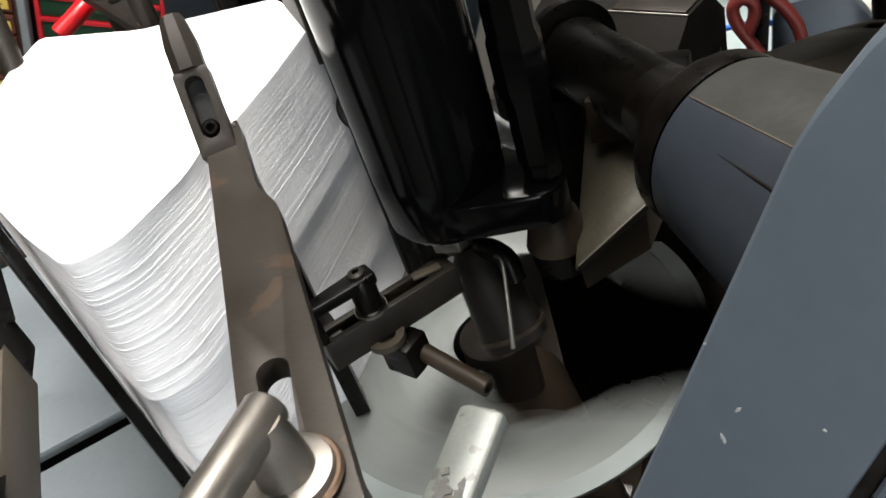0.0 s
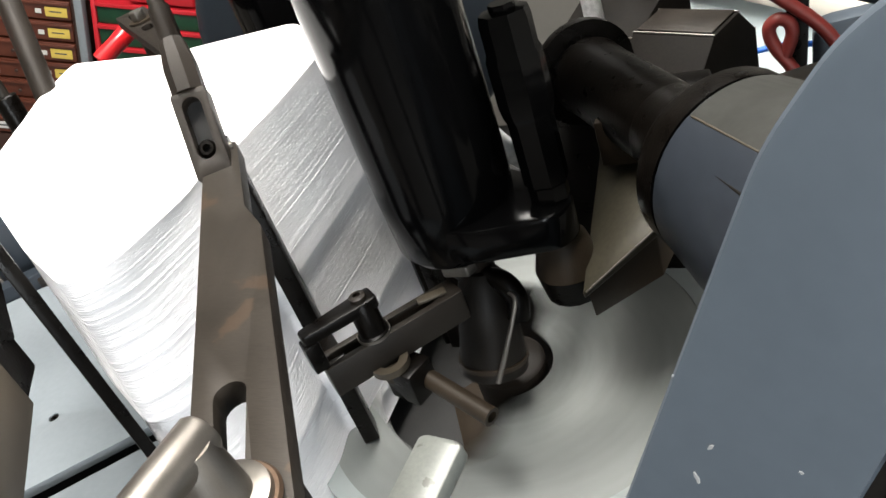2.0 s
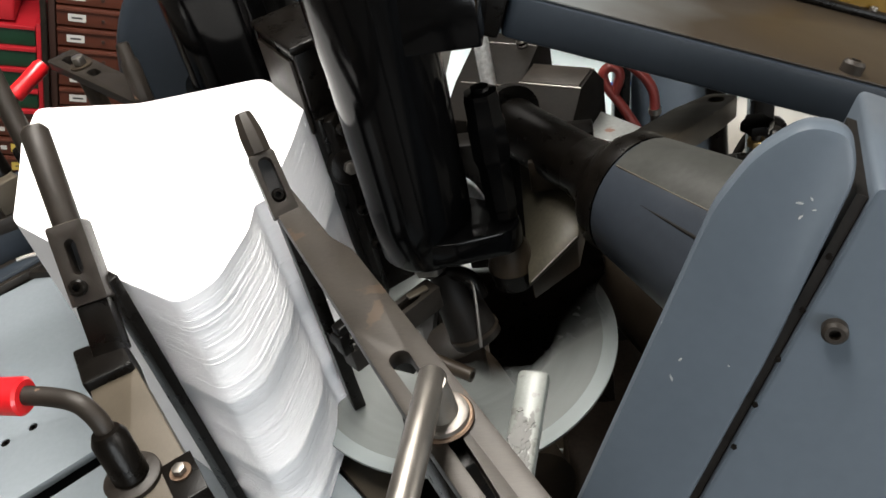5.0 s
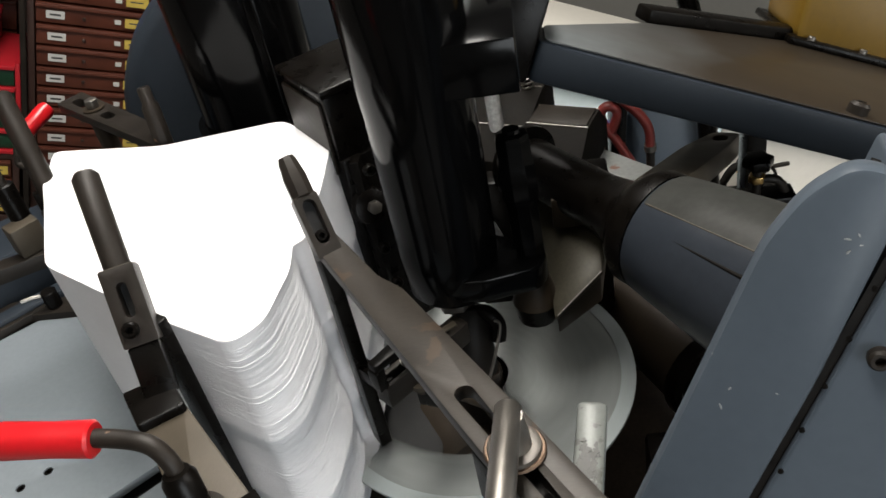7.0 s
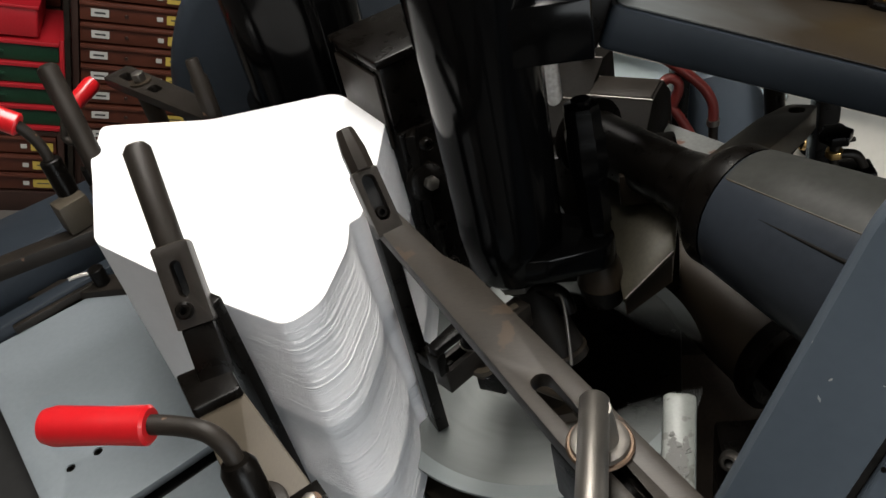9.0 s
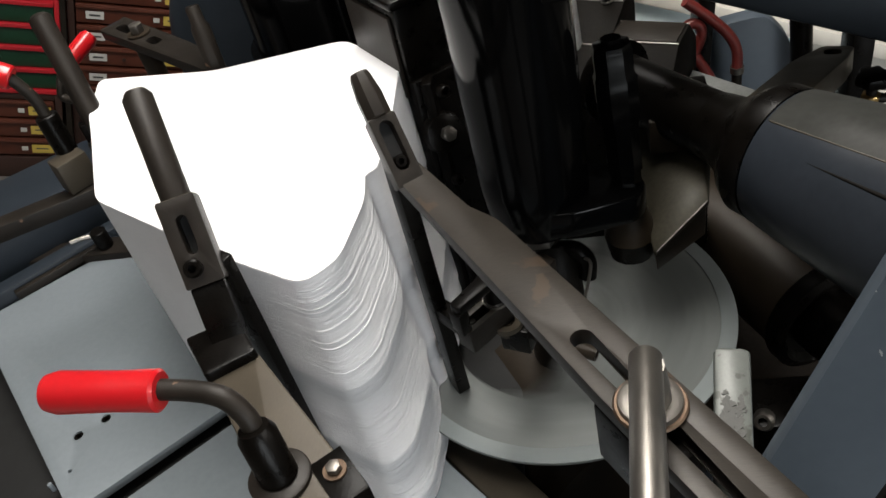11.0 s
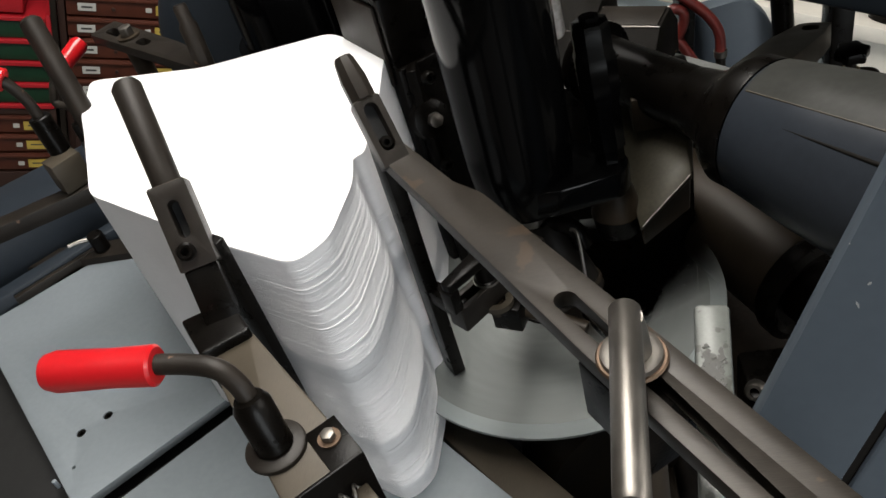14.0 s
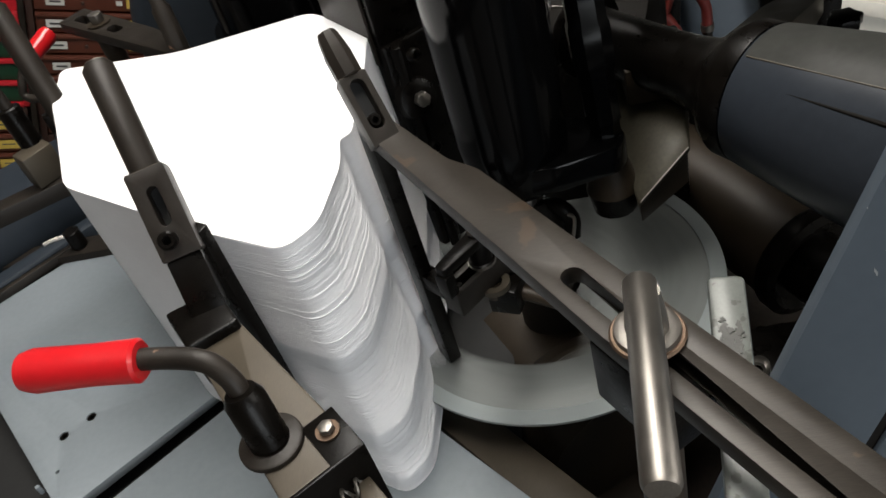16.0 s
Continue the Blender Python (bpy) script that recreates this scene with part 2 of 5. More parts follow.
def tube(points, r, seg=16, steps=8, radii=None):
    """A round bar or hose along a smooth path."""
    pts = smooth_path(points, steps)
    bm = bmesh.new()
    rings, side = [], None
    for i, p in enumerate(pts):
        d = (pts[min(i + 1, len(pts) - 1)] - pts[max(i - 1, 0)]).normalized()
        if side is None:
            side = d.orthogonal().normalized()
        side = (side - d * side.dot(d)).normalized()
        up = d.cross(side)
        rr = r if radii is None else radii(i / (len(pts) - 1))
        rings.append([bm.verts.new(p + rr * (math.cos(2 * math.pi * k / seg) * side + math.sin(2 * math.pi * k / seg) * up)) for k in range(seg)])
    for a, b in zip(rings, rings[1:]):
        for k in range(seg):
            j = (k + 1) % seg
            bm.faces.new((a[k], a[j], b[j], b[k]))
    bm.faces.new(rings[0]), bm.faces.new(rings[-1])
    return bm


def joined(*bms):
    out = bmesh.new()
    for b in bms:
        me = bpy.data.meshes.new("tmp")
        b.to_mesh(me)
        b.free()
        out.from_mesh(me)
        bpy.data.meshes.remove(me)
    return out


def obround(cx, cy, length, width, angle=0.0, n=8):
    """Outline of a slot with round ends."""
    r, h = width / 2, (length - width) / 2
    pts = [(h + r * math.cos(a), r * math.sin(a)) for a in [math.pi * (k / n - 0.5) for k in range(n + 1)]]
    pts += [(-h + r * math.cos(a), r * math.sin(a)) for a in [math.pi * (k / n + 0.5) for k in range(n + 1)]]
    c, s = math.cos(angle), math.sin(angle)
    return [(cx + x * c - y * s, cy + x * s + y * c) for x, y in pts]


def circle(cx, cy, r, n=24):
    return [(cx + r * math.cos(2 * math.pi * k / n), cy + r * math.sin(2 * math.pi * k / n)) for k in range(n)]


def rounded(points, r, n=4):
    """Rounds the corners of an outline."""
    out = []
    pts = [Vector(p) for p in points]
    for i, p in enumerate(pts):
        a, b = (pts[i - 1] - p), (pts[(i + 1) % len(pts)] - p)
        k = min(r, a.length * 0.45, b.length * 0.45)
        a, b = p + a.normalized() * k, p + b.normalized() * k
        for j in range(n + 1):
            t = j / n
            q = a * (1 - t) ** 2 + p * 2 * t * (1 - t) + b * t * t
            out.append((q.x, q.y))
    return out


def hexagon(x, y, z0, z1, r, m=None, c=0.0012):
    return prism(circle(x, y, r, 6), z0, z1, c, m=m)


# ---- the room ----
def slab(name, x0, x1, y0, y1, z0, z1, mat, label, category):
    ob = new(name, mesh_of(box(x0, x1, y0, y1, z0, z1), mat))
    return tagged(ob, label, category, kind="structure")


slab("floor", -3.2, 3.2, -3.2, 3.2, -0.1, 0, FLOOR, "worn grey concrete workshop floor", "floor")
slab("ceiling", -3.2, 3.2, -3.2, 3.2, 3.0, 3.1, CEIL, "plain white workshop ceiling", "ceiling")
slab("wall_north", -3.2, 3.2, 3.0, 3.2, 0, 3.0, WALL, "cream painted workshop wall", "wall")
# unseen window and area light, added to brighten the right and front faces
x0, x1, z0, z1, power = FILL_WINDOW
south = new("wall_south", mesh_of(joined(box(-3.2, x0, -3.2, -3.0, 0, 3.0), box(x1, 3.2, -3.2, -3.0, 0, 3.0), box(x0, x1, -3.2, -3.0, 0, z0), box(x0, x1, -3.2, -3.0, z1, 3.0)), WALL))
tagged(south, "cream painted workshop wall opened for the added fill window", "wall", kind="structure")
window = thing("fill_window", (x0, -3.1, z0), "unseen white-framed window added to carry the fill light", "window", kind="structure", m=Matrix())
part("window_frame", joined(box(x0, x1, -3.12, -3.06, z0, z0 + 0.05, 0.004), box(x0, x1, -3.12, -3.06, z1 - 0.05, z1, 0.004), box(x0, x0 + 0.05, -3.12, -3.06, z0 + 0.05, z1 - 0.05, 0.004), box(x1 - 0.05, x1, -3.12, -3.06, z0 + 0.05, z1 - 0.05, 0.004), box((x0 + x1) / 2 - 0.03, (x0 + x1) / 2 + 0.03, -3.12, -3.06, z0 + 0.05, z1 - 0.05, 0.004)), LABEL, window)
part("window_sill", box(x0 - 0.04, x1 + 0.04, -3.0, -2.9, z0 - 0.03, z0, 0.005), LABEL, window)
fill_lamp = bpy.data.lights.new("fill_window_light", "AREA")
fill_lamp.shape, fill_lamp.size, fill_lamp.size_y, fill_lamp.energy, fill_lamp.color = "RECTANGLE", x1 - x0 - 0.1, z1 - z0 - 0.1, power, (0.92, 0.97, 1.0)
fill_ob = new("fill_window_light", fill_lamp)
fill_ob.matrix_world = Matrix.Translation(((x0 + x1) / 2, -3.04, (z0 + z1) / 2)) @ Matrix.Rotation(radians(90), 4, "X")
slab("wall_west", -3.2, -3.0, -3.0, 3.0, 0, 3.0, WALL, "cream painted workshop wall", "wall")
slab("wall_east", 3.0, 3.2, -3.0, 3.0, 0, 3.0, WALL, "cream painted workshop wall", "wall")

GLOW = bpy.data.materials.new("lamp_tube_glow")
GLOW.use_nodes = True
GLOW.node_tree.nodes["Principled BSDF"].inputs["Emission Color"].default_value = (1, 0.97, 0.92, 1)
GLOW.node_tree.nodes["Principled BSDF"].inputs["Emission Strength"].default_value = 4.0
for x, y, z, w, d, power in LAMPS:
    lamp = thing("ceiling_lamp", (x, y, z), "long white fluorescent lamp under the ceiling, out of view", "lamp", "ceiling lamps", m=Matrix())
    part("housing", box(x - w / 2, x + w / 2, y - d / 2, y + d / 2, z, z + 0.05, 0.008), CEIL, lamp)
    part("tube_light", rod((x, y - d / 2 + 0.05, z - 0.025), (x, y + d / 2 - 0.05, z - 0.025), 0.018), GLOW, lamp, "glowing white fluorescent tube")
    light = bpy.data.lights.new("lamp_light", "AREA")
    light.shape, light.size, light.size_y, light.energy, light.color = "RECTANGLE", w, d, power, (1.0, 0.96, 0.9)
    lo = new("lamp_light", light)
    lo.matrix_world = Matrix.Translation((x, y, z - 0.05))

# ---- machine bed and plates ----
bed = thing("machine_bed", (0, 0.2, -0.25), "dark oily machine bed under the feeding disc", "machine bed", kind="structure")
part("bed_floor", box(-0.05, 0.75, -0.35, 0.9, -0.27, -0.25, 0.004), OIL_BROWN, bed)
part("bed_wall", box(-0.66, 0.75, 0.9, 0.93, -0.35, -0.245, 0.004), BLACK_OILY, bed)
part("base_casting", box(-0.6, 0.7, -0.3, 0.85, -0.75, -0.3, 0.02), NAVY, bed, "navy grey painted base casting")

plate = thing("stack_plate", (-0.25, 0.2, -0.012), "grey painted steel plate under the paper stack", "plate", kind="structure")
part("far_plate", prism(rounded([(-0.66, 0.322), (-0.37, 0.006), (-0.165, 0.19), (-0.2, 0.7), (-0.3, 0.62)], 0.004), -0.012, 0.0, 0.0015,
     holes=[circle(-0.406, 0.11, 0.0062), circle(-0.379, 0.133, 0.0062), circle(-0.395, 0.061, 0.0026), circle(-0.414, 0.045, 0.0026)]), PLATE, plate)
part("near_plate", prism(rounded([(-0.345, -0.012), (-0.2, -0.14), (0.23, -0.14), (0.03, 0.062), (0.03, 0.45), (-0.19, 0.45), (-0.15, 0.168)], 0.004), -0.012, 0.0, 0.0015), PLATE, plate)
for x, y in ((-0.406, 0.11), (-0.379, 0.133)):
    s = part("socket_screw", lathe([(0, -0.009), (0.0058, -0.009), (0.0058, -0.0015), (0.003, -0.0015), (0.003, -0.005), (0, -0.005)], (x, y, 0), (x, y, 1), 20), BLACK_OILY, plate, "sunk black socket screw")
# dark sheet for the shade in the slit between the plates
part("plate_gap_shade", box(-0.68, 0.12, -0.2, 0.75, -0.05, -0.03, 0.002), HOLE_SHADE, plate)
part("edge_rail", box(-0.62, -0.3, 0.46, 0.5, -0.02, 0.012, 0.003, m=Matrix.Translation((-0.02, -0.03, 0)) @ Matrix.Rotation(radians(0), 4, "Z")), STEEL_DARK, plate)

# ---- paper stack ----
OUTLINE = [(-0.331, 0.384), (-0.262, 0.374), (-0.18, 0.362), (-0.107, 0.374), (-0.031, 0.386), (0.041, 0.319), (0.044, 0.22), (0.041, 0.135), (0.031, 0.128), (0.036, 0.092), (0.025, 0.022), (0.0, -0.002), (-0.072, 0.037), (-0.233, 0.141), (-0.288, 0.26), (-0.308, 0.3), (-0.312, 0.315)]


def paper_stack():
    ob = thing("paper_stack", (-0.12, 0.2, 0), "tall stack of white die-cut envelope blanks on the plate", "paper stack")
    base = rounded(OUTLINE, 0.014, 4)
    # how much of the slide reaches each point: most at the free corner, a little along the right side
    near = [max(0.0, 1 - math.hypot(x + 0.01, y - 0.02) / 0.24) for x, y in base]
    right = [max(0.0, min(1.0, (x + 0.02) / 0.04)) for x, y in base]
    rnd = random.Random(4)
    z = 0.0
    # height, slide of the lowest sheets at the free corner, and the share of it left at the bundle's top
    bundles = [(0.024, 0.016, -0.02, 0.62), (0.072, 0.0175, -0.0225, 0.33), (0.1, 0.0168, -0.022, 0.1), (0.114, 0.0105, -0.0155, 0.0)]
    for height, dx, dy, rest in bundles:
        bm = bmesh.new()
        count = max(8, int(height / 0.00072))
        rings = []
        left, knock, side = 0, 0.0, 0.0
        for k in range(count):
            if left == 0:
                left = rnd.choice((3, 5, 6, 8, 12, 18, 26))
                knock, side = rnd.gauss(0, 0.00013), rnd.gauss(0, 0.00012)
            left -= 1
            t = k / (count - 1)
            slip = rest + (1 - rest) * (1 - t) ** 1.35
            stray = rnd.gauss(0, 0.00012) + (0.0005 if rnd.random() < 0.08 else 0.0)
            h0, h1 = z + height * k / count, z + height * (k + 1) / count
            for zz in (h0, h1):
                ring = []
                for (x, y), n, r in zip(base, near, right):
                    wx = dx * slip * max(n, 0.35 * r) + (knock + stray) * max(n, 0.4 * r) + side * r
                    wy = (dy * slip - knock - stray) * n
                    ring.append(bm.verts.new((x + wx, y + wy, zz)))
                rings.append(ring)
        for a, b in zip(rings, rings[1:]):
            for i in range(len(a)):
                bm.faces.new((a[i - 1], a[i], b[i], b[i - 1]))
        for ring in (rings[0], rings[-1]):
            bmesh.ops.triangulate(bm, faces=[bm.faces.new(ring)])
        part("paper_ream", bm, PAPER_EDGE, ob, "ream of white sheets with slightly uneven edges")
        z += height
    part("top_sheet", prism([(x + 0.12 * 0.006 * max(0, 1 - math.hypot(x, y) / 0.17), y) for x, y in base], z + 0.0002, z + 0.0012), PAPER, ob, "smooth white top sheet")
    return ob


paper_stack()


# ---- guide posts ----
def frame_at(x, y, angle):
    return Matrix.Translation((x, y, 0)) @ Matrix.Rotation(radians(angle), 4, "Z")


def leaning(b, t, side):
    """Space of a piece that leans: origin at b, z towards t, y along side."""
    z = (Vector(t) - Vector(b)).normalized()
    y = (Vector(side) - z * z.dot(Vector(side))).normalized()
    return Matrix.Translation(b) @ Matrix((y.cross(z), y, z)).transposed().to_4x4()


def socket_screw(p, n, r, h):
    return lathe([(0, 0), (r, 0), (r, h * 0.75), (r * 0.75, h), (r * 0.45, h), (r * 0.45, h * 0.3), (0, h * 0.3)], p, Vector(p) + Vector(n), 20)


def guide_post_slotted_arm():
    """Post at the near corner with its long slotted arm; local x runs along the arm."""
    ob = thing("guide_post", (0.064, 0.115, 0.036), "blackened steel guide post with a long slotted clamping arm", "guide post", "guide posts")
    f = frame_at(0.064, 0.115, -56.2)
    part("post", box(-0.0125, 0.0105, -0.008, 0.006, 0.036, 0.335, 0.0015, m=f), BLACK_OILY, ob)
    m = leaning((0.086, 0.073, 0.322), (0.0515, 0.133, 0.409), (0.83, 0.558, 0))
    # slotted face looks out along local x
    head = prism(rounded([(-0.0115, 0.012), (0.0115, 0.012), (0.0115, 0.07), (-0.0115, 0.07)], 0.002), -0.013, 0.003, 0.0012,
                 holes=[obround(0, 0.045, 0.042, 0.0125, radians(90))], m=m @ Matrix(((0, 0, 1, 0), (1, 0, 0, 0), (0, 1, 0, 0), (0, 0, 0, 1))))
    part("slotted_head", head, STEEL_DARK, ob)
    part("head_face", box(-0.0122, 0.0022, -0.0105, 0.0105, 0.0701, 0.0707, 0.0002, m=m), STEEL_ARM, ob, "thin lighter plate on the end face")
    # the slot's shade, put in as a dark backing
    part("slot_shade", box(-0.0128, -0.009, -0.008, 0.008, 0.02, 0.066, 0, m=m), HOLE_SHADE, ob)
    part("tip", lathe([(0, 0.0708), (0.0112, 0.0708), (0.0112, 0.089), (0.0088, 0.105), (0.0072, 0.109), (0, 0.109)], m @ Vector((-0.005, 0, 0)), m @ Vector((-0.005, 0, 1)), 8, math.pi / 8), STEEL_DARK, ob)
    part("socket_screw", socket_screw(m @ Vector((-0.009, 0, 0.0315)), m.to_3x3() @ Vector((1, 0, 0)), 0.0058, 0.0105), BLACK_OILY, ob, "black socket screw")
    arm = prism(rounded([(0.004, -0.0115), (0.2, -0.0165), (0.3, -0.0195), (0.62, -0.0205), (0.62, 0.021), (0.128, 0.021), (0.1, 0.013), (0.004, 0.0115)], 0.004), 0.322, 0.335, 0.0012,
                holes=[obround(0.451, -0.001, 0.40, 0.015)], m=f)
    part("slotted_arm", arm, STEEL_WORN, ob)
    part("weld_bead", tube([f @ Vector((0.012, y, 0.336)) for y in (-0.0095, -0.004, 0.001, 0.006, 0.0095)], 0.0028, 10, 4), STEEL, ob, "rough bright weld bead")
    c = Vector((0.241, -0.153, 0.336))
    up = Vector((0, 0, 1))
    part("copper_washer", lathe([(0.0, 0), (0.0195, 0), (0.0205, 0.0012), (0.0195, 0.0026), (0, 0.0026)], c, c + up, 32), COPPER, ob, "copper clamping washer")
    part("washer", lathe([(0.0, 0), (0.018, 0), (0.0175, 0.003), (0.0145, 0.0042), (0, 0.0042)], c + up * 0.0026, c + up, 32), STEEL, ob, "bright steel washer")
    part("boss", lathe([(0, 0), (0.0115, 0), (0.0105, 0.012), (0.0085, 0.027), (0, 0.027)], c + up * 0.0066, c + up, 28), STEEL, ob)
    part("lever", lathe([(0, 0), (0.0078, 0), (0.0088, 0.0015), (0.0088, 0.118), (0.0075, 0.121), (0, 0.121)], (0.2405, -0.144, 0.367), (0.2305, -0.264, 0.37), 24), STEEL, ob, "plain bright steel clamping lever")
    part("clamp_bolt", rod((0.241, -0.153, 0.2), (0.241, -0.153, 0.336), 0.0065), STEEL_DARK, ob)
    part("clamp_block", box(-0.03, 0.03, -0.018, 0.018, 0.27, 0.321, 0.002, m=frame_at(0.241, -0.153, -56.2)), BLACK_OILY, ob)
    part("pillar", rod((0.241, -0.153, -0.25), (0.241, -0.153, 0.27), 0.014), STEEL_BROWN, ob)
    return ob


guide_post_slotted_arm()


def guide_post_red_lever():
    """Post at the stack's long side with its arm and red-gripped lever."""
    ob = thing("guide_post", (-0.09, 0.03, 0.0), "brown steel guide post with a red-gripped clamping lever", "guide post", "guide posts")
    f = frame_at(-0.056, -0.046, -52)
    m = leaning((-0.055, -0.036, 0.297), (-0.099, 0.072, 0.451), (0.93, 0.38, 0))
    part("rod", lathe([(0, 0.108), (0.0114, 0.108), (0.0114, 0.189), (0.008, 0.1935), (0, 0.1935)], m @ Vector((-0.006, 0, 0)), m @ Vector((-0.006, 0, 1)), 28), STEEL_DARK, ob, "round bar with a bright chamfered end")
    part("rod_end", lathe([(0, 0.1935), (0.0079, 0.1935), (0.007, 0.1945), (0, 0.1945)], m @ Vector((-0.006, 0, 0)), m @ Vector((-0.006, 0, 1)), 28), STEEL, ob, "bright faced end")
    swap = Matrix(((0, 0, 1, 0), (1, 0, 0, 0), (0, 1, 0, 0), (0, 0, 0, 1)))
    part("slotted_head", prism(rounded([(-0.0145, 0.042), (0.0145, 0.042), (0.0145, 0.109), (-0.0145, 0.109)], 0.002), -0.02, 0.007, 0.0015,
         holes=[obround(0.0, 0.081, 0.03, 0.009, radians(90))], m=m @ swap), STEEL_DARK, ob)
    part("head_face", box(-0.019, 0.006, -0.0135, 0.0135, 0.1091, 0.1097, 0.0002, m=m), STEEL_ARM, ob, "lighter plate over the end face")
    # dark backing in place of the shade inside the slot
    part("slot_shade", box(-0.0195, -0.012, -0.008, 0.008, 0.06, 0.1, 0, m=m), HOLE_SHADE, ob)
    part("socket_screw", socket_screw(m @ Vector((0.007, -0.004, 0.056)), m.to_3x3() @ Vector((1, 0, 0)), 0.007, 0.008), BLACK_OILY, ob, "black socket screw")
    part("neck", box(-0.018, 0.004, -0.013, 0.013, -0.004, 0.042, 0.0015, m=m), BLACK_OILY, ob)
    part("foot_block", prism(rounded([(-0.03, -0.02), (0.018, -0.022), (0.022, 0.018), (-0.022, 0.02)], 0.004), 0.255, 0.2985, 0.003, m=f), BLACK_OILY, ob)
    part("post", box(-0.014, 0.01, -0.005, 0.005, 0.0, 0.335, 0.0015, m=frame_at(-0.062, 0.015, -31)), BLACK_OILY, ob)
    arm = prism(rounded([(0.004, -0.0185), (0.17, -0.03), (0.17, 0.024), (0.012, 0.0185)], 0.003), 0.25, 0.2895, 0.0015, m=f)
    part("arm", arm, STEEL_ARM, ob, "flat browned steel arm")
    b = Vector((0.012, -0.156, 0.29))
    up = Vector((0, 0, 1))
    part("washer", lathe([(0, 0), (0.0205, 0), (0.0205, 0.003), (0.019, 0.004), (0, 0.004)], b, b + up, 32), STEEL_DARK, ob)
    part("boss", lathe([(0, 0), (0.0128, 0), (0.0128, 0.034), (0.0098, 0.04), (0, 0.04)], b + up * 0.004, b + Vector((-0.12, 0.2, 1)), 28), BLACK_OILY, ob)
    top = Vector((0.0065, -0.147, 0.33))
    lever = part("lever", tube([top, top + Vector((-0.003, 0.003, 0.012)), top + Vector((-0.014, 0.008, 0.0225)), (-0.03, -0.1345, 0.3555), (-0.06, -0.1335, 0.3585)], 0.0068), STEEL_DARK, ob, "bent steel lever")
    part("grip", lathe([(0, 0), (0.0115, 0), (0.0135, 0.002), (0.0128, 0.03), (0.0138, 0.068), (0.0118, 0.076), (0.006, 0.079), (0, 0.0795)], (-0.047, -0.134, 0.357), (-0.127, -0.132, 0.361), 28), RED, lever, "glossy red plastic grip")
    part("end_bracket", joined(box(0.134, 0.172, 0.004, 0.027, 0.2895, 0.2915, 0.0006, m=f), box(0.1705, 0.1735, -0.031, 0.027, 0.22, 0.2915, 0.001, m=f)), BLACK_OILY, ob)
    part("tension_spring", tube([f @ Vector((0.177 + 0.0045 * math.cos(q), -0.012 + 0.0016 * q, 0.268 + 0.0045 * math.sin(q))) for q in [j * 0.7 for j in range(27)]], 0.0012, 6, 2), STEEL, ob, "small bright coil spring")
    part("end_tab", box(0.174, 0.2, 0.008, 0.02, 0.262, 0.266, 0.001, m=f), STEEL_ARM, ob, "bronze-brown tab")
    part("screw_washer", lathe([(0, 0), (0.0078, 0), (0.0078, 0.0014), (0, 0.0014)], (0.048, -0.154, 0.2918), (0.048, -0.154, 1), 24), COPPER, ob, "copper washer")
    part("hex_screw", prism(circle(0.048, -0.154, 0.0052, 6), 0.2932, 0.298, 0.0008), STEEL, ob, "bright steel screw head")
    part("pillar", rod((0.03, -0.16, 0.0), (0.03, -0.16, 0.25), 0.02), STEEL_BROWN, ob)
    return ob


guide_post_red_lever()


def far_post_red_lever():
    ob = thing("guide_post", (-0.35, 0.34, 0.0), "dark steel guide post with red-gripped lever beside the stack", "guide post", "guide posts")
    part("rod", rod((-0.305, 0.302, 0.28), (-0.352, 0.372, 0.403), 0.0125, c=0.004), STEEL_DARK, ob)
    part("post", box(-0.009, 0.009, -0.006, 0.006, 0.0, 0.3, 0.0015, m=frame_at(-0.322, 0.31, 30)), BLACK_OILY, ob)
    part("head", box(-0.016, 0.016, -0.014, 0.014, -0.06, 0.0, 0.002, m=leaning((-0.31, 0.3, 0.28), (-0.36, 0.37, 0.40), (0.8, 0.55, 0))), BLACK_OILY, ob)
    part("arm", box(-0.012, 0.012, -0.2, 0.05, 0.215, 0.235, 0.0015, m=frame_at(-0.36, 0.27, -62)), STEEL_DARK, ob)
    part("block", box(-0.014, 0.014, -0.018, 0.018, 0.236, 0.275, 0.002, m=frame_at(-0.35, 0.285, -40)), STEEL_ARM, ob)
    part("boss", rod((-0.356, 0.3, 0.27), (-0.36, 0.305, 0.318), 0.0125), BLACK_OILY, ob)
    lever = part("lever", tube([(-0.36, 0.305, 0.318), (-0.362, 0.306, 0.338), (-0.368, 0.303, 0.36), (-0.376, 0.3, 0.375)], 0.0065), STEEL_DARK, ob, "bent steel lever")
    part("grip", lathe([(0, 0), (0.0115, 0), (0.0135, 0.002), (0.0128, 0.03), (0.0138, 0.068), (0.0118, 0.076), (0, 0.0795)], (-0.37, 0.302, 0.368), (-0.43, 0.3, 0.41), 24), RED, lever, "glossy red plastic grip")
    return ob


far_post_red_lever()


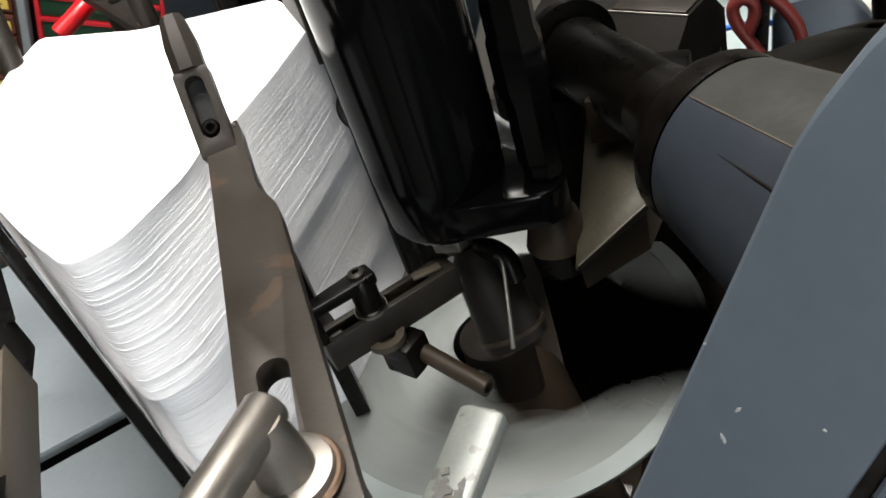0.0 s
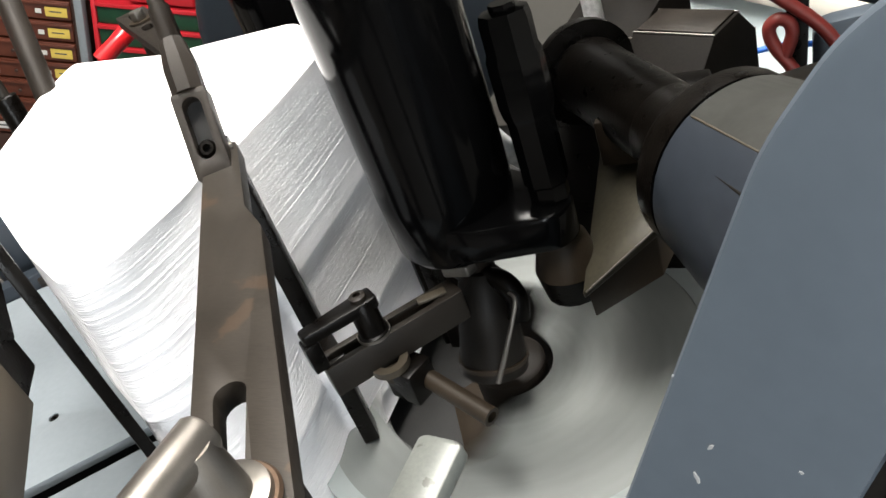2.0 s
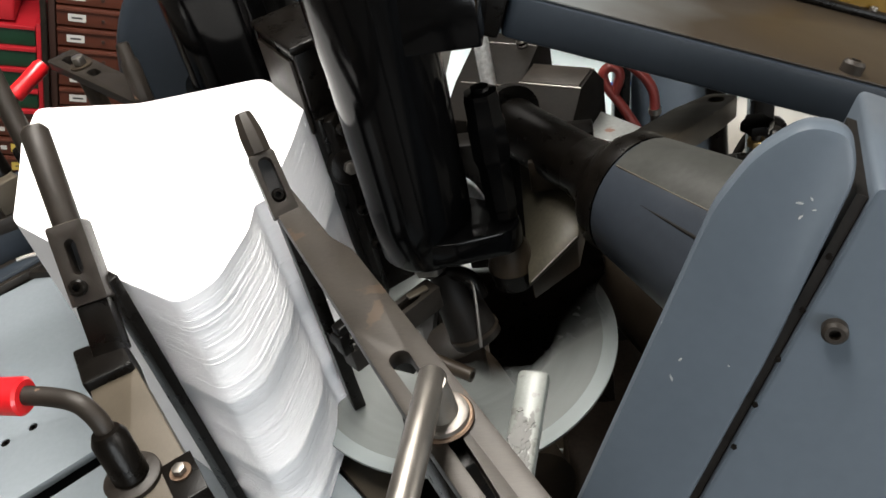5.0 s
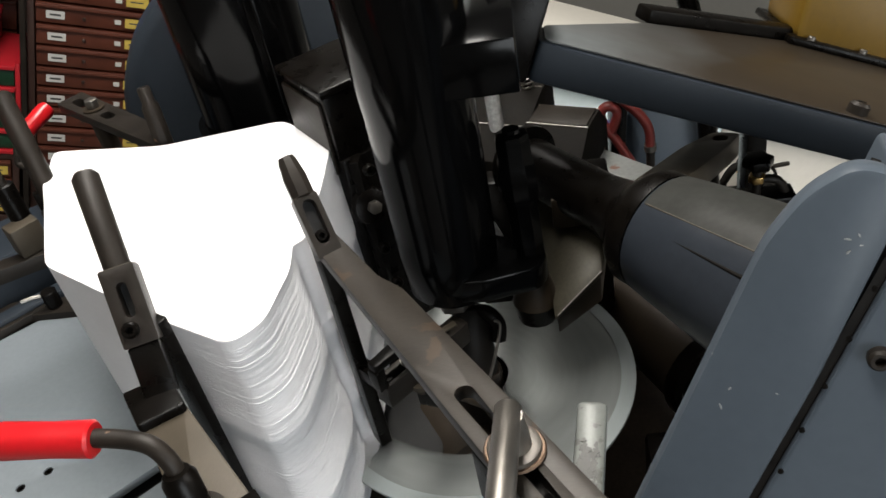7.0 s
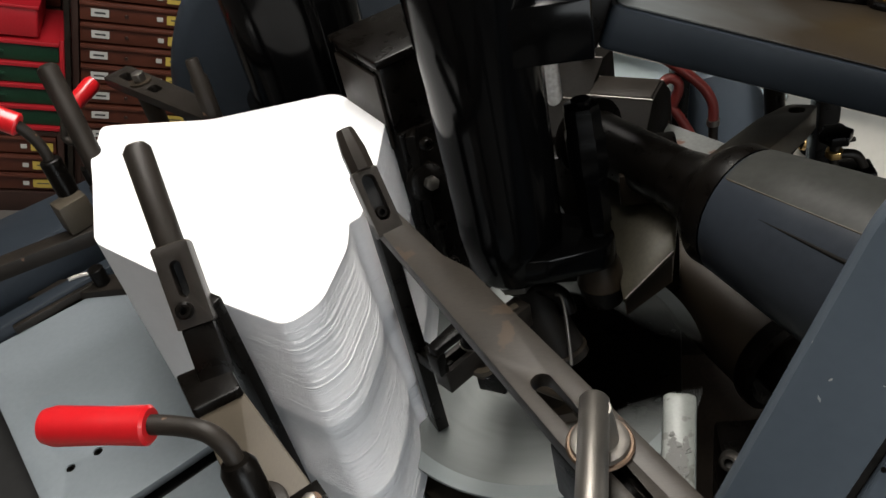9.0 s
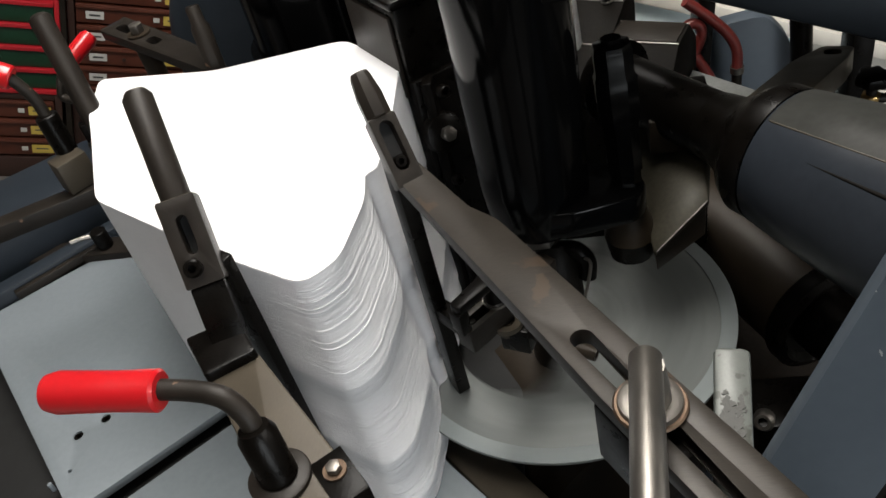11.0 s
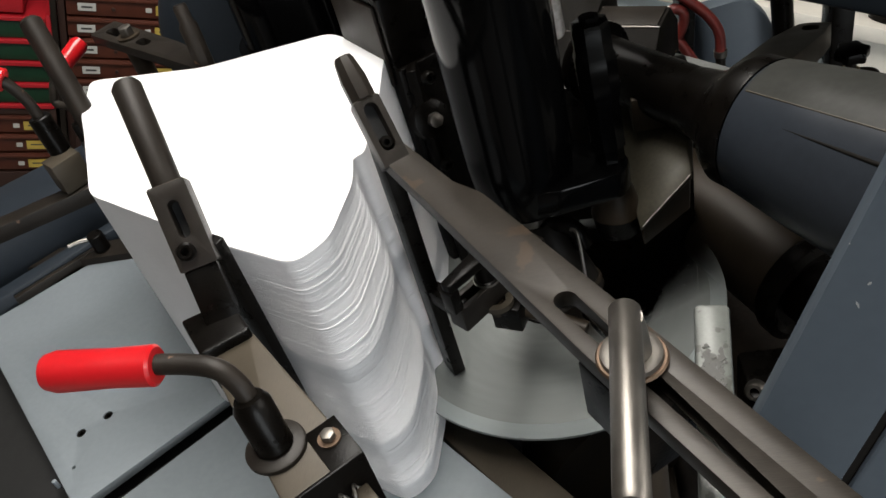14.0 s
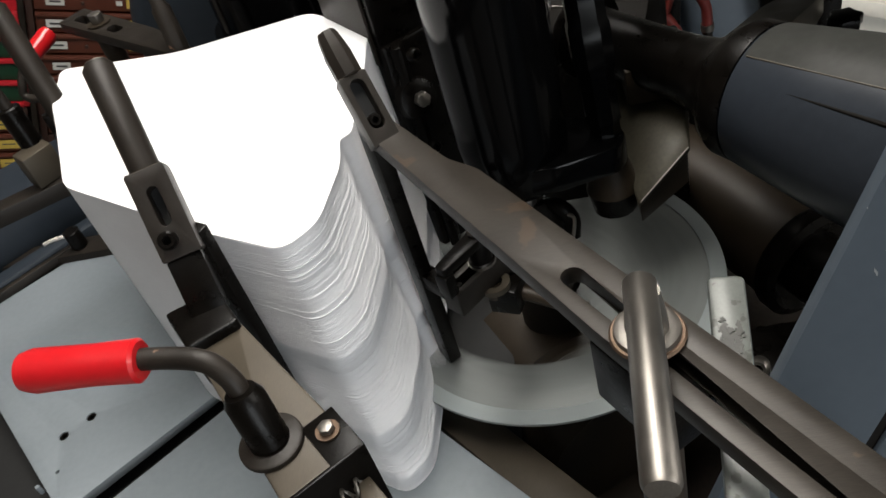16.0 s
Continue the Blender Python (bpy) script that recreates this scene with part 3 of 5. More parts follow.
def back_post_slotted_arm():
    ob = thing("guide_post", (-0.185, 0.39, 0.0), "dark steel guide post with short slotted arm behind the stack", "guide post", "guide posts")
    part("rod", lathe([(0, 0), (0.0115, 0), (0.0115, 0.07), (0.0085, 0.074), (0.0085, 0.092), (0.007, 0.094), (0, 0.094)], (-0.186, 0.384, 0.28), (-0.194, 0.404, 0.372), 8, math.pi / 8), STEEL_DARK, ob)
    part("post", box(-0.009, 0.009, -0.006, 0.006, 0.0, 0.3, 0.0015, m=frame_at(-0.184, 0.384, 10)), BLACK_OILY, ob)
    d = Vector((-0.376 + 0.197, 0.54 - 0.39, 0.0))
    f = frame_at(-0.19, 0.392, math.degrees(math.atan2(d.y, d.x)))
    part("slotted_arm", prism(rounded([(0.0, -0.013), (0.09, -0.02), (0.26, -0.02), (0.26, 0.02), (0.0, 0.013)], 0.004), 0.29, 0.303, 0.0012,
         holes=[obround(0.145, 0, 0.028, 0.014), obround(0.222, 0, 0.04, 0.014)], m=f), STEEL_DARK, ob)
    c = f @ Vector((0.183, 0, 0.303))
    part("washer", lathe([(0, 0), (0.015, 0), (0.015, 0.003), (0, 0.003)], c, c + Vector((0, 0, 1)), 24), STEEL_BROWN, ob)
    part("hex_nut", hexagon(c.x, c.y, c.z + 0.003, c.z + 0.015, 0.0095), STEEL, ob, "bright clamping nut")
    part("pillar", rod((c.x, c.y, -0.012), (c.x, c.y, 0.29), 0.013), STEEL_BROWN, ob)
    lever = part("lever", tube([(c.x + 0.01, c.y, 0.2), (-0.45, 0.56, 0.19), (-0.525, 0.575, 0.195), (-0.528, 0.583, 0.215), (-0.52, 0.599, 0.235)], 0.006), STEEL_DARK, ob)
    part("grip", lathe([(0, 0), (0.0115, 0), (0.0135, 0.002), (0.0128, 0.03), (0.0138, 0.06), (0.01, 0.068), (0, 0.07)], (-0.523, 0.595, 0.232), (-0.493, 0.63, 0.25), 24), RED, lever, "glossy red plastic grip")
    return ob


back_post_slotted_arm()


# ---- feeding disc ----
DISC_AT = Vector((0.168, 0.203, 0.034))


def feeding_disc():
    ob = thing("feeding_disc", DISC_AT, "zinc-grey rotating feeding disc with a wide cut-out", "rotating disc")
    x0, y0 = DISC_AT.x, DISC_AT.y
    # rim nearly closed round the disc, with a wide window inside it and a narrow gap where it opens
    window = [(0.187, 323), (0.166, 319), (0.144, 313), (0.127, 306), (0.115, 288), (0.103, 270), (0.075, 259), (0.046, 252)]
    window += [(0.04, 230 - 10 * k) for k in range(12)] + [(0.048, 108), (0.08, 101), (0.104, 93), (0.117, 78), (0.119, 58), (0.121, 38), (0.128, 22), (0.145, 12), (0.168, 6)]
    arc = [(0.19, 4 + 319 * k / 80) for k in range(81)]
    pts = [(x0 + r * math.cos(radians(a)), y0 + r * math.sin(radians(a))) for r, a in arc + window]
    part("disc", prism(pts, 0.031, 0.034, 0.0006), DISC_STEEL, ob)
    ring = [(r, 14 + turn * 300 * k / 80 + (300 if turn < 0 else 0)) for r, turn in ((0.1897, 1), (0.173, -1)) for k in range(81)]
    part("rim", prism([(x0 + r * math.cos(radians(a)), y0 + r * math.sin(radians(a))) for r, a in ring], 0.0341, 0.0346), DISC_RIM, ob, "brighter raised rim band")
    part("hub", lathe([(0, -0.2), (0.033, -0.2), (0.033, 0.003), (0.03, 0.005), (0, 0.005)], (x0, y0, 0.034), (x0, y0, 1), 40), STEEL_DARK, ob)
    return ob


disc = feeding_disc()


def curled(r0, r1, a0, a1, lift, slope):
    """A ring sector of paper about the disc's axis, rising outwards."""
    bm = bmesh.new()
    grid = [[bm.verts.new((DISC_AT.x + r * math.cos(a), DISC_AT.y + r * math.sin(a), DISC_AT.z + lift + slope * (r - r0))) for r in [r0 + (r1 - r0) * q / 4 for q in range(5)]] for a in [radians(a0 + (a1 - a0) * q / 6) for q in range(7)]]
    for a, b in zip(grid, grid[1:]):
        for q in range(4):
            bm.faces.new((a[q], a[q + 1], b[q + 1], b[q]))
    r = bmesh.ops.extrude_face_region(bm, geom=list(bm.faces))
    bmesh.ops.translate(bm, verts=[v for v in r["geom"] if isinstance(v, bmesh.types.BMVert)], vec=(0, 0, 0.0006))
    return bm


def fed_sheet():
    ob = thing("envelope_blank", DISC_AT, "white envelope blank pulled down by the rocking sucker", "paper sheet")
    part("raised_tip", curled(0.046, 0.088, -28, 38, 0.002, 0.3), PAPER, ob)
    return ob


sheet = fed_sheet()
DRAWN_AT = Vector((0.02, 0.07, 0.0009))


def drawn_blank():
    ob = thing("drawn_blank", DRAWN_AT, "white envelope blank drawn out from under the stack", "paper sheet")
    part("corner", prism(rounded([(-0.07, 0.03), (-0.01, -0.05), (0.012, -0.052), (0.03, -0.03), (0.01, 0.04), (-0.04, 0.07)], 0.012), 0.0006, 0.0012, m=Matrix.Translation((DRAWN_AT.x, DRAWN_AT.y, 0))), PAPER, ob)
    return ob


drawn = drawn_blank()


def fed_flap():
    ob = thing("blank_flap", DISC_AT, "white flap of a blank drawn down through the disc's window", "paper sheet")
    part("flap", curled(0.058, 0.145, -17, -5, -0.006, 0.02), PAPER, ob)
    return ob


flap = fed_flap()


# ---- column over the disc ----
def column():
    ob = thing("suction_column", (0.167, 0.203, 0.18), "glossy black column over the feeding disc", "column")
    c = Vector((0.167, 0.203, 0))
    part("body", lathe([(0, 0.18), (0.03, 0.18), (0.044, 0.183), (0.0505, 0.192), (0.0525, 0.24), (0.054, 0.41), (0.057, 0.47), (0.058, 0.8), (0, 0.8)], c, c + Vector((0, 0, 1)), 48), BLACK, ob)
    part("flange", box(0.15, 0.265, 0.158, 0.262, 0.425, 0.478, 0.003), BLACK, ob)
    part("neck", rod(c + Vector((0.0, -0.004, 0.15)), c + Vector((0, -0.004, 0.182)), 0.017), STEEL_DARK, ob)
    part("neck_nut", hexagon(c.x - 0.004, c.y - 0.006, 0.158, 0.168, 0.0215), STEEL, ob, "bright nut")
    brk = prism(rounded([(0.16, 0.155), (0.2, 0.152), (0.262, 0.166), (0.272, 0.185), (0.262, 0.208), (0.2, 0.24), (0.16, 0.24)], 0.01), 0.192, 0.222, 0.003)
    part("bracket", brk, BLACK, ob)
    part("sleeve", lathe([(0, 0), (0.0145, 0), (0.0145, 0.012), (0.0165, 0.014), (0.0165, 0.062), (0.018, 0.066), (0.0195, 0.074), (0.0195, 0.108), (0.0178, 0.112), (0.0178, 0.132), (0.0165, 0.138), (0.009, 0.139), (0.009, 0.143), (0, 0.143)], (0.253, 0.192, 0.222), (0.249, 0.206, 0.364), 8, 0.2), BLACK, ob)
    return ob


column()


def side_nozzle():
    ob = thing("guide_nozzle", (0.252, 0.19, 0.14), "brown conical nozzle with a black tip under the bracket", "nozzle")
    a, b = Vector((0.253, 0.188, 0.13)), Vector((0.253, 0.19, 0.192))
    part("cone", lathe([(0, 0.03), (0.0255, 0.03), (0.019, 0.056), (0.014, 0.062), (0, 0.062)], a, b, 24), STEEL_BROWN, ob)
    part("tip", lathe([(0, 0), (0.012, 0), (0.0215, 0.006), (0.0255, 0.0295), (0, 0.0295)], a, b, 16), BLACK_OILY, ob)
    return ob


side_nozzle()


def brown_bracket():
    ob = thing("shaft_bracket", (0.3, 0.22, 0.14), "angular brown steel bracket under the shaft", "bracket")
    # a sloping casting: its near edge is the lowest, its skirt set back under it
    rim = [(0.272, 0.153, 0.163), (0.326, 0.181, 0.197), (0.326, 0.203, 0.209), (0.348, 0.3, 0.214), (0.264, 0.32, 0.2)]
    part("body", hull(rim + [(x, y, 0.176 if y > 0.19 else z - 0.006) for x, y, z in rim], 0.001), STEEL_OLIVE, ob)
    part("skirt", hull([(0.3 + (x - 0.3) * 0.93, 0.235 + (y - 0.235) * 0.94, z - 0.006 if y < 0.19 else 0.178) for x, y, z in rim] + [(0.3 + (x - 0.3) * 0.9, 0.235 + (y - 0.235) * 0.92, min(z - 0.03, 0.15)) for x, y, z in rim], 0.001), STEEL_BROWN, ob)
    # wear and highlight on the near edge, both drawn by one bright rod
    part("worn_edge_highlight", rod(Vector(rim[0]) + Vector((0.002, 0.001, -0.0005)), Vector(rim[1]) + Vector((-0.001, -0.0005, -0.0005)), 0.0008, seg=8), STEEL, ob, "worn edge with its highlight put in as bright metal")
    part("web", box(0.28, 0.33, 0.24, 0.3, 0.212, 0.25, 0.002), STEEL_BROWN, ob)
    part("standard", box(0.18, 0.35, 0.33, 0.36, -0.25, 0.222, 0.003), BLACK_OILY, ob)
    return ob


brown_bracket()


# ---- suction head and its clamp ----
def suction_clamp():
    ob = thing("suction_clamp", (0.14, 0.11, 0.19), "oily slotted clamp link between the guide post and the column", "clamp")
    a, b = Vector((0.091, 0.07, 0.166)), Vector((0.172, 0.158, 0.166))
    m = leaning(a, b, (0, 0, 1))
    n = (b - a).length
    # slot looks up, along local y
    turn = m @ Matrix(((0, 1, 0, 0), (0, 0, 1, 0), (1, 0, 0, 0), (0, 0, 0, 1)))
    part("link", prism(rounded([(0.002, -0.011), (n, -0.011), (n, 0.011), (0.002, 0.011)], 0.002), -0.024, 0.003, 0.0012, holes=[obround(n * 0.45, 0, n * 0.78, 0.0105)], m=turn), STEEL_DARK, ob)
    # shade down in the link's slot, as a dark strip
    part("slot_shade", box(-0.009, 0.009, -0.0235, -0.014, 0.006, n - 0.006, 0, m=m), HOLE_SHADE, ob)
    c = Vector((0.1235, 0.104, 0.169))
    part("collar", lathe([(0, 0), (0.0125, 0), (0.0125, 0.003), (0.0105, 0.004), (0.0105, 0.031), (0.009, 0.034), (0, 0.034)], c, c + Vector((0, 0, 1)), 24), BLACK_OILY, ob)
    part("collar_rim", lathe([(0.0105, 0), (0.0132, 0), (0.0132, 0.0022), (0.0105, 0.0022)], c, c + Vector((0, 0, 1)), 24, closed=True), STEEL, ob, "worn bright rim")
    part("handle", prism(rounded([(-0.009, -0.009), (0.0115, -0.009), (0.0115, 0.009), (-0.05, 0.006), (-0.05, -0.006)], 0.004), 0.194, 0.2035, 0.0015, m=frame_at(c.x, c.y, 50)), BLACK_OILY, ob)
    part("handle_foot", box(-0.052, -0.04, -0.007, 0.007, 0.169, 0.1945, 0.0015, m=frame_at(c.x, c.y, 50)), BLACK_OILY, ob)
    part("hex_screw", socket_screw(c + Vector((0, 0, 0.034)), (0, 0, 1), 0.0065, 0.0045), STEEL_DARK, ob)
    part("clip", box(-0.012, 0.011, -0.004, 0.004, 0.1695, 0.1725, 0.001, m=frame_at(0.158, 0.143, 35)), STEEL_ARM, ob, "worn brassy clip in the slot")
    part("stem", rod((0.127, 0.1, 0.125), (0.127, 0.1, 0.143), 0.0075), STEEL_BROWN, ob)
    part("ring", lathe([(0.0085, 0), (0.0155, 0), (0.0155, 0.006), (0.0085, 0.006)], (0.129, 0.099, 0.14), (0.129, 0.099, 1), 24, closed=True), STEEL_ARM, ob, "worn pale ring")
    part("tube_block", box(-0.014, 0.016, -0.012, 0.014, 0.108, 0.139, 0.002, m=frame_at(0.137, 0.103, -20)), BLACK_OILY, ob)
    part("air_tube", lathe([(0.0046, 0), (0.0075, 0), (0.0075, 0.072), (0.0046, 0.072)], (0.145, 0.108, 0.122), (0.209, 0.078, 0.112), 20, closed=True), STEEL_BROWN, ob, "brown copper air tube")
    # dark plug for the shade inside the tube
    part("bore_shade", rod((0.15, 0.106, 0.1212), (0.205, 0.0799, 0.1126), 0.0046), HOLE_SHADE, ob)
    part("post_tie", box(0.004, 0.05, -0.008, 0.008, 0.146, 0.164, 0.002, m=frame_at(0.064, 0.115, -45)), BLACK_OILY, ob)
    return ob


suction_clamp()

SUCKER_AT = Vector((0.178, 0.192, 0.15))


def suction_head():
    ob = thing("rocking_sucker", SUCKER_AT, "black rocking suction head under the column", "suction head")
    p = SUCKER_AT
    low = p + Vector((0.012, -0.03, -0.085))
    part("barrel", lathe([(0, -0.004), (0.014, -0.004), (0.02, 0.004), (0.024, 0.03), (0.0275, 0.07), (0.0285, 0.086), (0.024, 0.088), (0, 0.088)], p, low, 28), RUBBER, ob)
    part("skirt_ring", lathe([(0.0275, 0.074), (0.0295, 0.074), (0.0295, 0.078), (0.0275, 0.078)], p, low, 28, closed=True), STEEL_BROWN, ob)
    part("bail", tube([p + Vector((0.028, -0.02, 0.004)), p + Vector((0.034, -0.026, 0.0)), p + Vector((0.03, -0.045, -0.03)), p + Vector((0.024, -0.06, -0.06))], 0.0018, 8), STEEL, ob, "thin bright wire bail")
    part("elbow", tube([p + Vector((0.0, 0.0, -0.005)), p + Vector((0.018, -0.008, 0.004)), p + Vector((0.032, -0.014, -0.006)), p + Vector((0.034, -0.02, -0.024))], 0.009, 14), BLACK_OILY, ob)
    return ob


sucker = suction_head()

# ---- main shaft and grey arm ----
SD = Vector((0.616, -0.787, 0.014)).normalized()
S0 = Vector((0.386, 0.163, 0.25)) - SD * 0.065


def main_shaft():
    ob = thing("main_shaft", S0, "oily black shaft in a blue-grey painted sleeve", "shaft")
    a = S0 - SD * 0.135
    part("shaft", lathe([(0, -0.03), (0.018, -0.026), (0.028, -0.014), (0.032, 0.0), (0.031, 0.02), (0.031, 0.2), (0, 0.2)], a, a + SD, 40), BLACK_OILY, ob)
    part("shaft_flange", lathe([(0.0, -0.02), (0.042, -0.02), (0.044, -0.016), (0.044, -0.008), (0.03, -0.006), (0, -0.006)], a, a + SD, 36), BLACK_OILY, ob)
    part("collar", lathe([(0, 0.12), (0.0315, 0.12), (0.035, 0.145), (0.043, 0.16), (0.054, 0.171), (0.0605, 0.182), (0.061, 0.1995), (0, 0.1995)], a, a + SD, 48), BLACK_OILY, ob)
    part("sleeve", lathe([(0, 0.2), (0.0595, 0.2), (0.0614, 0.203), (0.07, 0.27), (0.0795, 0.35), (0, 0.35)], a, a + SD, 56), SLEEVE, ob)
    u = SD.cross(Vector((0, 0, 1))).normalized()
    v = u.cross(SD)
    bm = bmesh.new()
    rows = []
    for z, r in ((0.2015, 0.0602), (0.203, 0.0616), (0.27, 0.0702), (0.349, 0.0795)):
        rows.append([bm.verts.new(a + SD * z + (u * math.cos(q) + v * math.sin(q)) * rr) for rr in (r, r - 0.002) for q in [1.09 + 0.1 * j for j in range(18)][:: 1 if rr == r else -1]])
    for p, q in zip(rows, rows[1:]):
        for j in range(len(p)):
            bm.faces.new((p[j - 1], p[j], q[j], q[j - 1]))
    bm.faces.new(rows[0]), bm.faces.new(rows[-1])
    n = u * math.cos(0.78) + v * math.sin(0.78)
    n2 = u * math.cos(1.085) + v * math.sin(1.085)
    # highlight along the cover's edge, put in as a thin pale rod
    part("cover_highlight", rod(a + SD * 0.205 + n2 * 0.0618, a + SD * 0.347 + n2 * 0.0792, 0.0007, seg=8), STEEL_ARM, ob, "pale highlight line along the olive half's edge")
    # shadow line on the sleeve, put in as a slim dark strip
    part("sleeve_shadow_line", lathe([(0, 0), (0.0006, 0.03), (0.0014, 0.08), (0.0019, 0.13), (0, 0.1335)], a + SD * 0.213 + n * 0.0621, a + SD * 0.348 + n * 0.0787, 12), OIL_DARK, ob, "dark strip standing in for a shadow line")
    part("sleeve_cover", bm, OLIVE, ob, "olive-grey upper half of the sleeve")
    return ob


main_shaft()


def fork_lever():
    ob = thing("fork_lever", (0.43, 0.33, 0.2), "oily brown lever with a slotted eye behind the shaft", "lever")
    a, b = Vector((0.385, 0.225, 0.256)), Vector((0.508, 0.452, 0.168))
    m = leaning(a, b, (0.86, -0.45, 0.1)) @ Matrix(((0, 0, 1, 0), (1, 0, 0, 0), (0, 1, 0, 0), (0, 0, 0, 1)))
    part("arm", prism(rounded([(-0.024, 0), (0.024, 0), (0.027, 0.2), (0.023, 0.27), (-0.012, 0.27), (-0.024, 0.18)], 0.012), -0.016, 0.01, 0.003, holes=[obround(0.006, 0.236, 0.032, 0.018, radians(100))], m=m), STEEL_ARM, ob)
    part("pivot", rod((0.37, 0.215, 0.2), (0.378, 0.21, 0.262), 0.03), STEEL_BROWN, ob)
    return ob


fork_lever()


def lower_drum():
    ob = thing("lower_shaft", (0.4, 0.33, -0.05), "oily brown drive shaft below the sleeve", "shaft")
    d = Vector((0.46, -0.888, 0)).normalized()
    a = Vector((0.405, 0.33, -0.03)) - d * 0.32
    part("shaft", rod(a, a + d * 0.42, 0.062), STEEL_BROWN, ob)
    part("end_ring", lathe([(0, 0), (0.066, 0), (0.068, 0.004), (0.068, 0.02), (0.058, 0.024), (0.05, 0.016), (0, 0.016)], a + d * 0.42, a + d, 40), BLACK_OILY, ob)
    part("journal", rod(a + d * 0.43, a + d * 0.62, 0.04), BLACK_OILY, ob)
    return ob


lower_drum()


def gear_housing():
    ob = thing("gear_housing", (0.22, 0.12, -0.22), "oily brown gear housing under the feeding disc", "gear housing")
    part("barrel", lathe([(0, 0), (0.085, 0), (0.09, 0.004), (0.09, 0.1), (0.083, 0.106), (0.083, 0.112), (0.09, 0.118), (0.09, 0.2), (0, 0.2)], (0.12, 0.24, -0.11), (0.24, 0.02, -0.11), 44), STEEL_BROWN, ob)
    part("foot", box(0.1, 0.28, 0.02, 0.24, -0.25, -0.16, 0.006), STEEL_BROWN, ob)
    part("rail", box(-0.03, 0.014, -0.3, 0.12, -0.03, -0.016, 0.003, m=frame_at(0.12, 0.02, 42)), STEEL_ARM, ob, "flat browned steel rail")
    part("rail_foot", box(-0.02, 0.0, -0.28, 0.1, -0.25, -0.03, 0.003, m=frame_at(0.12, 0.02, 42)), BLACK_OILY, ob)
    part("cap_screw", socket_screw((0.37, 0.1, -0.035), (-0.3, -0.7, 0.5), 0.011, 0.014), STEEL, ob, "bright cap screw")
    part("screw_lug", box(0.36, 0.43, 0.085, 0.15, -0.25, -0.03, 0.006), BLACK_OILY, ob)
    return ob


gear_housing()


def chipped_lever():
    ob = thing("hand_lever", (0.27, -0.25, 0.28), "hand lever with chipped pale grey paint", "lever")
    a, b = Vector((0.2945, -0.094, 0.306)), Vector((0.262, -0.3, 0.282))
    m = leaning(b, a, (0, 0, 1))
    n = (a - b).length
    part("blade", prism(rounded([(-0.0105, 0), (0.0105, 0), (0.0105, n - 0.002), (0.007, n), (-0.007, n), (-0.0105, n - 0.002)], 0.004), -0.006, 0.004, 0.0025, m=m @ Matrix(((1, 0, 0, 0), (0, 0, 1, 0), (0, 1, 0, 0), (0, 0, 0, 1)))), CHIPPED, ob)
    rnd = random.Random(12)
    flat = m @ Matrix(((1, 0, 0, 0), (0, 0, 1, 0), (0, 1, 0, 0), (0, 0, 0, 1)))
    for k in range(72):
        size = rnd.choice((0.0011, 0.0016, 0.0022, 0.003, 0.0045))
        px, py = rnd.uniform(-0.0078 + size * 0.6, 0.0078 - size * 0.6), n - 0.028 - 0.062 * rnd.betavariate(1.7, 1.7)
        pts = [(px + size * rnd.uniform(0.35, 1.15) * math.cos(q), py + 1.5 * size * rnd.uniform(0.35, 1.15) * math.sin(q)) for q in [2 * math.pi * j / 13 for j in range(13)]]
        part("bare_patch", prism(pts, 0.0036, 0.00415 + 0.00001 * k, m=flat), BARE, ob, "paint chipped to dark metal")
    part("stem", rod((0.263, -0.295, -0.3), (0.263, -0.295, 0.278), 0.011), STEEL_BROWN, ob)
    return ob


chipped_lever()

GUARD = Matrix.Translation((0.256, -0.136, 1.365)) @ Matrix.Rotation(radians(-15), 4, "Z") @ Matrix.Translation((0, 0.012, 0))


